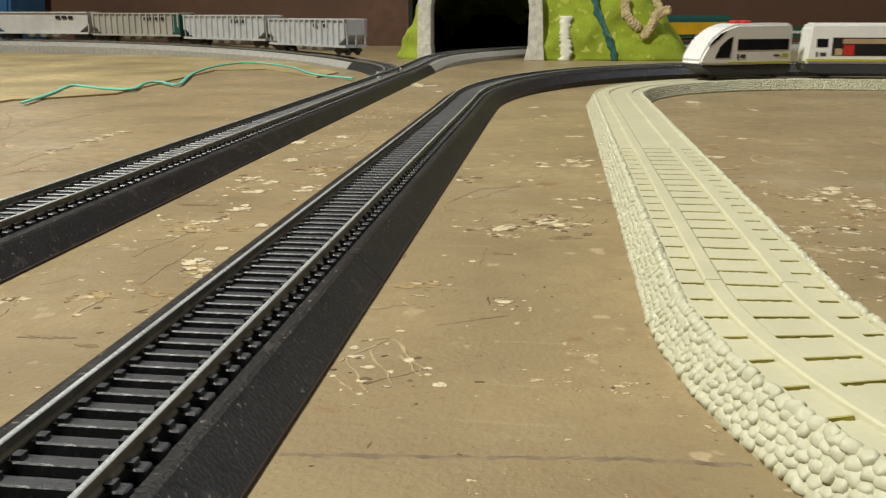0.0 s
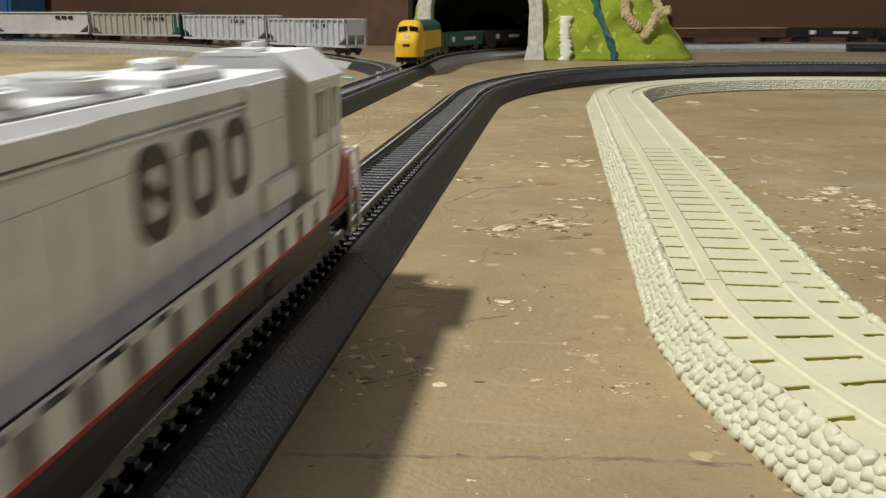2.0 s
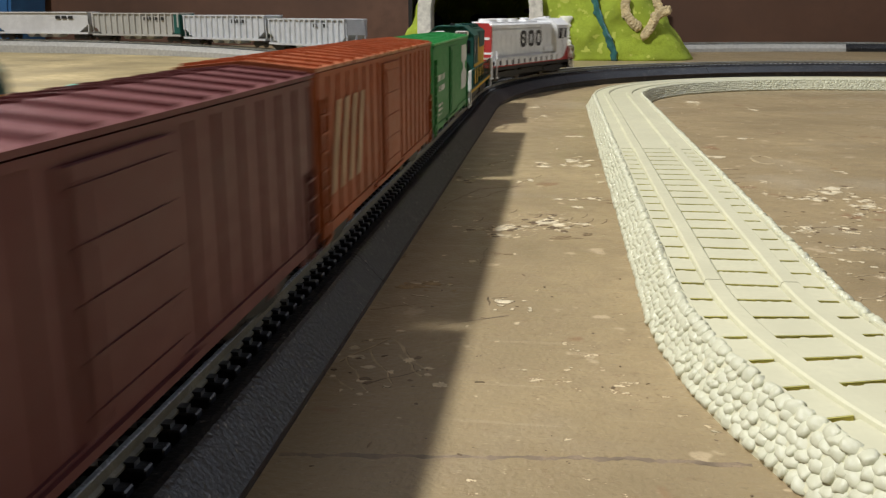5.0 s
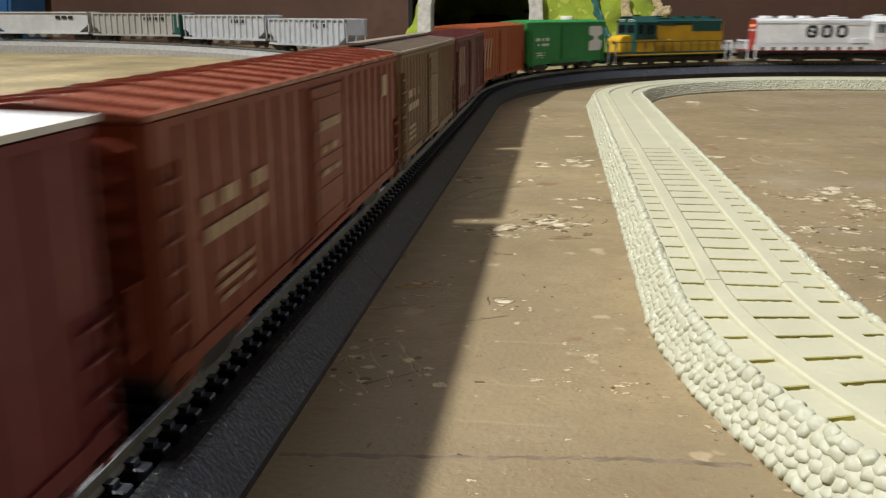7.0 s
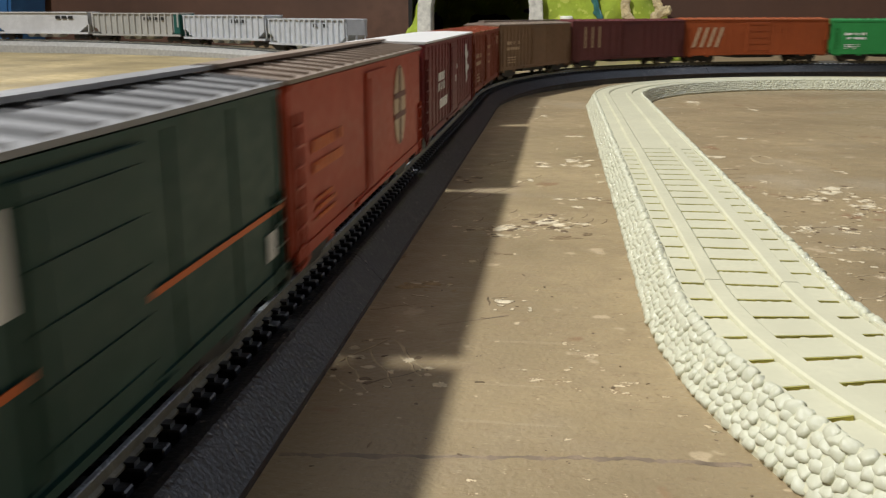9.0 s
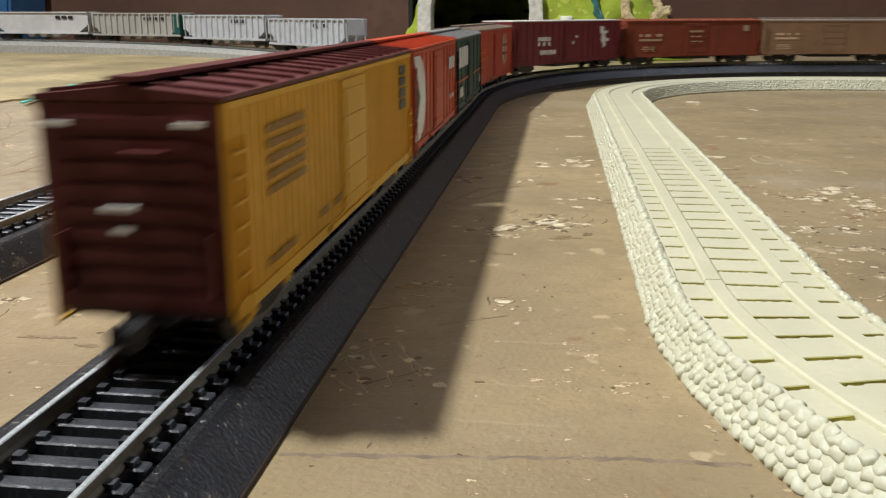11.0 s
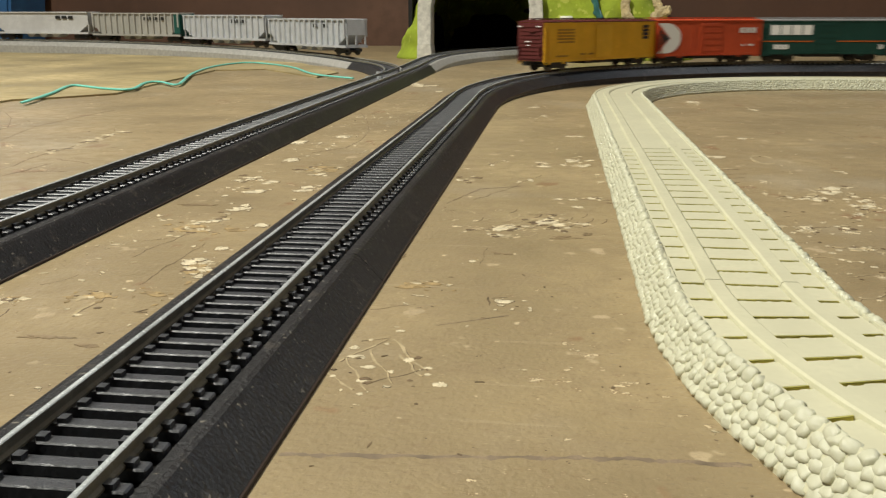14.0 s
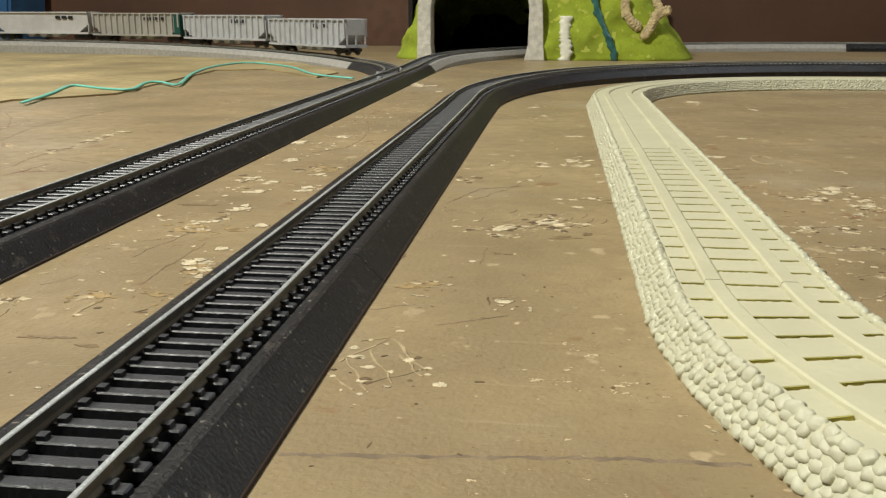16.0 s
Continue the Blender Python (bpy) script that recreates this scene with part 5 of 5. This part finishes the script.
def flakes(name, spots, material, seed, rim=None, crumbs=0):
    rnd = random.Random(seed)
    for i in range(0, len(spots), 4):
        x, y, w, d = spots[i:i + 4]
        for k in range(5 if d > 1.5 else 2):
            q = rnd.uniform(0.3, 0.62)
            flake(name, x + rnd.gauss(0, w * 0.42), y + rnd.gauss(0, d * 0.38), w * q * rnd.uniform(0.9, 1.7), d * q * rnd.uniform(0.45, 0.8), material, rnd, rim)
        for k in range(crumbs):
            q = rnd.uniform(0.08, 0.25)
            flake(name, x + rnd.gauss(0, w * 1.2), y + rnd.gauss(0, d * 1.1), w * q, d * q, material, rnd, rim)


OCHRE = mat("scraped_ochre", (0.43, 0.305, 0.14), 0.6, vary=0.3, scale=260)
STAIN = mat("brown_stain", (0.245, 0.175, 0.095), 0.45, vary=0.15, scale=120)
flakes("stain", STAINS, STAIN, 2)
flakes("ochre_scrape", OCHRE_SPOTS, OCHRE, 3, None, 5)
flakes("bare_spot", BARE_SPOTS, CHIP, 4, CHIP_DARK, 3)
flakes("bare_spot", BARE_SPOTS_MORE, CHIP, 5, CHIP_DARK, 1)
flakes("bare_spot", FAR_SPOTS, CHIP, 6, None, 3)
rd = random.Random(7)
for i in range(0, len(DARK_DOTS), 4):
    flake("dark_spot", DARK_DOTS[i], DARK_DOTS[i + 1], DARK_DOTS[i + 2] * 0.7, DARK_DOTS[i + 3] * 0.7, CHIP_DARK, rd)


def fleck_field(name, count, x0, x1, y0, y1, material, seed, size, keep):
    rnd = random.Random(seed)
    bm = bmesh.new()
    made = 0
    while made < count:
        x, y = rnd.uniform(x0, x1), rnd.uniform(y0, y1)
        if not keep(x, y) or noise.noise(Vector((x * 0.012, y * 0.009, seed))) < rnd.uniform(-0.25, 0.5):
            continue
        w = min(2.2, rnd.lognormvariate(-0.15, 0.6)) * size
        turn = rnd.uniform(0, math.pi)
        ln = rnd.uniform(0.7, 1.9)
        pts = []
        for i in range(7):
            a = 2 * math.pi * i / 7
            r = rnd.uniform(0.35, 1.15)
            u, v = w * ln * r * math.cos(a), w * 0.6 * r * math.sin(a)
            pts.append((x + u * math.cos(turn) - v * math.sin(turn), y + u * math.sin(turn) + v * math.cos(turn)))
        prism(pts, "z", 0.0, 0.12, bm=bm)
        made += 1
    part(name, bm, material, table)["kind"] = "stuff"


def open_board(x, y):
    return not (-25 < x < 25 or -124 < x < -75 or (86 < x < 145 and y < 720))


fleck_field("paint_flecks", 260, -75, 320, 110, 900, CHIP, 11, 0.5, open_board)
fleck_field("paint_flecks", 120, -420, -124, 200, 1000, CHIP, 17, 0.9, open_board)
fleck_field("dark_flecks", 260, -400, 360, 110, 1000, CHIP_DARK, 23, 0.45, open_board)
fleck_field("paint_flecks", 240, -75, -25, 160, 700, CHIP, 31, 0.8, open_board)


def strip(name, pts, width, material, label="", height=0.08):
    """A thin drawn or scratched line along points in mm."""
    bm = bmesh.new()
    rows = []
    for i, (x, y) in enumerate(pts):
        a, b = pts[max(0, i - 1)], pts[min(len(pts) - 1, i + 1)]
        d = math.hypot(b[0] - a[0], b[1] - a[1]) or 1
        nx, ny = -(b[1] - a[1]) / d, (b[0] - a[0]) / d
        w = width * random.uniform(0.35, 1.3) / 2
        rows.append([bm.verts.new(((x + nx * w * k) * M, (y + ny * w * k) * M, z * M)) for k, z in ((-1, 0.01), (-1, height), (1, height), (1, 0.01))])
    for p, q in zip(rows, rows[1:]):
        for i in range(4):
            bm.faces.new((p[i], p[(i + 1) % 4], q[(i + 1) % 4], q[i]))
    bm.faces.new(rows[0])
    bm.faces.new(rows[-1][::-1])
    part(name, bm, material, table, label)


strip("pencil_line", [(24 + k, 129 + 5.5 * min(1, k / 56) + 0.25 * math.sin(k * 0.7)) for k in range(76)], 1.5, PENCIL, "faint grey pencil line", 0.02)
strip("pencil_line", [(-71, 637), (-56, 586), (-45, 537), (-41, 497), (-43, 466), (-57, 445)], 0.5, PENCIL)
strip("pencil_line", [(-322, 606), (-297, 573), (-272, 529), (-269, 515)], 0.5, PENCIL)
strip("pencil_line", [(-239, 468), (-256, 531), (-256, 571), (-253, 630)], 0.5, PENCIL)
strip("pencil_line", [(27, 330), (37, 360), (53, 368)], 0.5, PENCIL)
strip("pencil_line", [(41, 194), (57, 203)], 0.5, PENCIL)
strip("pencil_line", [(227, 571), (239, 501)], 0.5, PENCIL)
rs = random.Random(8)


def strokes(name, runs, material, ragged, crumbs=0.0):
    """Scratches between two ends, wavering, some with a few crumbs of paint along them."""
    for i in range(0, len(runs), 5):
        xa, ya, xb, yb, wd = runs[i:i + 5]
        far = math.hypot(xb - xa, yb - ya)
        n = max(6, int(far / 2.5))
        ph = rs.uniform(0, 6)
        pts = []
        for k in range(n + 1):
            f = k / n
            wob = ragged * (math.sin(f * 9 + ph) + rs.uniform(-0.7, 0.7)) * min(1.0, far / 25)
            pts.append((xa + (xb - xa) * f - (yb - ya) / far * wob, ya + (yb - ya) * f + (xb - xa) / far * wob))
        strip(name, pts, wd * 0.6, material, "", 0.05)
        if material is SCRAPE:
            strip("scratch_edge", [(x + wd * 0.45, y - wd * 0.35) for x, y in pts], wd * 0.25, CHIP_DARK, "", 0.035)
        for k in range(int(far * crumbs)):
            x, y = pts[rs.randrange(len(pts))]
            q = rs.uniform(0.3, 0.9) * wd
            flake("paint_crumb", x + rs.gauss(0, 2.2), y + rs.gauss(0, 3.5), q * rs.uniform(0.8, 2.2), q * 1.3, CHIP if rs.random() < 0.7 else CHIP_DARK, rs)


strokes("scratch", DARK_STROKES, CHIP_DARK, 0.6)
strokes("scratch", LIGHT_STROKES, SCRAPE, 0.5, 0.35)
strokes("scratch", RIGHT_STROKES, SCRAPE, 1.2, 0.45)
for k in range(46):
    x0, y0 = rs.gauss(61, 12), rs.gauss(302, 8)
    a = rs.gauss(0.25, 0.5)
    strip("scratch", [(x0 + 1.3 * i * math.cos(a + 0.15 * i), y0 + 1.9 * i * math.sin(a + 0.15 * i)) for i in range(5)], rs.uniform(0.3, 0.6), SCRAPE if k % 3 else CHIP_DARK, "", 0.05)
strip("scratch", [(166.5 + 5 * math.cos(0.3 + 0.3 * k), 452 + 13 * math.sin(0.3 + 0.3 * k)) for k in range(18)], 1.9, SCRAPE, "pale curl scraped into the paint", 0.05)
for k in range(34):
    x0, y0 = rs.choice((rs.uniform(150, 330), rs.uniform(-70, -28), rs.uniform(-320, -126))), rs.uniform(150, 640)
    a = rs.gauss(0.3, 0.5)
    ln = rs.uniform(1.5, 5)
    strip("scratch", [(x0 + ln * i * math.cos(a + 0.12 * i), y0 + ln * i * math.sin(a + 0.12 * i)) for i in range(5)], rs.uniform(0.12, 0.3), rs.choice((SCRAPE, CHIP_DARK, CHIP_DARK)), "", 0.04)

CLUSTERS = (52, 293, 5.6, 4.1, 34, 63, 304, 5.7, 8.0, 40, 69, 298, 3.7, 5.1, 20, 49, 281, 2.5, 3.1, 10, 60, 427, 3.7, 5.0, 10, 80, 438, 4.3, 12.5, 18, 81, 346, 4.3, 2.2, 12, 28, 378, 4.8, 8.1, 12, 175, 371, 6.7, 8.8, 34, 165, 356, 6.4, 4.6, 20, 180, 344, 3.7, 9.8, 22)
CLUSTERS_MORE = (149, 301, 5.1, 6.8, 26, 162, 301, 3.6, 6.7, 18, 159, 279, 5.1, 2.9, 16, -51, 279, 5.5, 8.0, 26, -48, 297, 3.9, 7.1, 14, -62, 367, 8.1, 19.0, 22, -31, 236, 4.1, 8.2, 30, -43, 398, 10.2, 12.3, 24, -48, 207, 2.8, 4.6, 14, -65, 201, 2.5, 2.2, 12)
rc = random.Random(41)
for spots in (CLUSTERS, CLUSTERS_MORE):
    for i in range(0, len(spots), 5):
        x, y, sx, sy, n = spots[i:i + 5]
        for k in range(n):
            q = rc.lognormvariate(-0.35, 0.5)
            flake("paint_crumb", x + rc.gauss(0, sx * 0.55), y + rc.gauss(0, sy * 0.55), q * (0.8 + y / 600), q * rc.uniform(0.45, 1.0) * (1 + y / 500), rc.choice((CHIP, CHIP, SCRAPE, CHIP_DARK)), rc)

# bare plywood sheet, teal wire, blue bin
ply_pts = [(-363, 567), (-368, 687), (-343, 711), (-312, 753), (-330, 908), (-347, 1079), (-293, 1109), (-193, 977), (-188, 1056), (-275, 1228), (-413, 1427), (-559, 1559), (-843, 1597), (-1100, 1565)]
bm = prism(ply_pts, "z", 0.0, 1.6)
tagged(part("plywood_sheet", bm, PLY), "bare pale plywood sheet lying on the brown board", "plywood")
wire_pts = [(-338, 654), (-356, 726), (-397, 833), (-350, 792), (-303, 767), (-337, 863), (-327, 879), (-281, 814), (-342, 990), (-374, 1141), (-364, 1254), (-266, 1142), (-205, 997), (-145, 942)]
bm = bmesh.new()
dense = []
for (xa, ya), (xb, yb) in zip(wire_pts, wire_pts[1:]):
    for k in range(5):
        f = k / 5
        dense.append((xa + (xb - xa) * f, ya + (yb - ya) * f))
dense.append(wire_pts[-1])
sm = dense
for _ in range(3):
    sm = [sm[0]] + [((p[0] + q[0] + r[0]) / 3, (p[1] + q[1] + r[1]) / 3) for p, q, r in zip(sm, sm[1:], sm[2:])] + [sm[-1]]
prof = [(1.9 * math.cos(2 * math.pi * k / 8), 2.6 + 1.0 * math.sin(2 * math.pi * k / 8)) for k in range(8)]
sts = []
for i, (x, y) in enumerate(sm):
    a, b = sm[max(0, i - 1)], sm[min(len(sm) - 1, i + 1)]
    sts.append((x, y, math.atan2(b[1] - a[1], b[0] - a[0]), 0))
tagged(part("wire", sweep(prof, sts, bm), TEAL, smooth=True), "loose teal plastic-coated wire lying on the board", "wire")
BLUE = paint("blue_plastic", (0.04, 0.13, 0.30))
bin_top = tagged(new("storage_bin"), "blue plastic storage bin at the back wall", "bin")
part("body", prism([(-1560, 0), (-1060, 0), (-1035, 230), (-1585, 230)], "y", 1800, 1940, 6), BLUE, bin_top)
part("rim", boxes((-1595, -1025, 1792, 1948, 228, 242, 3)), BLUE, bin_top)

# ---- motion ----
TRAIN_KEYS = [(-1.0, -1855.0), (0.0, -1632.0), (2.0, -1138.0), (3.5, -794.0), (4.0, -674.0), (7.0, 0.0), (8.0, 224.0), (9.0, 457.0), (11.5, 1017.0), (12.5, 1261.0), (13.5, 1508.0), (14.5, 1768.0), (16.0, 2170.0)]


def along(keys, t):
    """How far a train has gone at t, in mm."""
    for (t0, a), (t1, b) in zip(keys, keys[1:]):
        if t <= t1:
            return a + (b - a) * (t - t0) / (t1 - t0)
    return keys[-1][1]


def motions():
    times = [i * 0.25 for i in range(65)]
    for k, (car, L, mid) in enumerate(zip(long_train, LENGTHS, CENTRES)):
        rows = []
        for t in times:
            s = along(TRAIN_KEYS, t) + mid
            x0, y0, _ = main_path(s - L * 0.33)
            x1, y1, _ = main_path(s + L * 0.33)
            m = pose((x0 + x1) / 2 * M, (y0 + y1) / 2 * M, (11.1 + main_lift(s)) * M, 0, 0, math.degrees(math.atan2(y1 - y0, x1 - x0)) + (180 if k == 1 else 0))
            rows.append((t, m))
        walk(car, rows)
    back = 0.0
    for car, L in zip(short_train, SHORT_L):
        rows = []
        for t in times:
            s = along(SHORT_KEYS, t) + back + L / 2
            x0, y0, _ = outer_path(s + L * 0.33)
            x1, y1, _ = outer_path(s - L * 0.33)
            rows.append((t, pose((x0 + x1) / 2 * M, (y0 + y1) / 2 * M, (11.1 + outer_lift(s)) * M, 0, 0, math.degrees(math.atan2(y1 - y0, x1 - x0)))))
        walk(car, rows)
        back += L + GAP
    for k, car in enumerate(toy_cars):
        rows = []
        for t in times:
            s = along(TOY_KEYS, t) + k * 118
            x0, y0, _ = toy_path(s - 30)
            x1, y1, _ = toy_path(s + 30)
            rows.append((t, pose((x0 + x1) / 2 * M, (y0 + y1) / 2 * M, (TOY_TOP + 0.6) * M, 0, 0, math.degrees(math.atan2(y1 - y0, x1 - x0)))))
        walk(car, rows)


SHORT_KEYS = [(0.0, 1797.0), (1.0, 1400.0), (1.5, 1205.0), (2.0, 1010.0), (2.7, 818.0), (3.5, 552.0), (4.0, 390.0), (16.0, -3560.0)]
TOY_KEYS = [(0.0, toy_len + 231.0), (1.0, toy_len + 318.0), (1.6, toy_len + 384.0), (16.0, toy_len + 1968.0)]
motions()
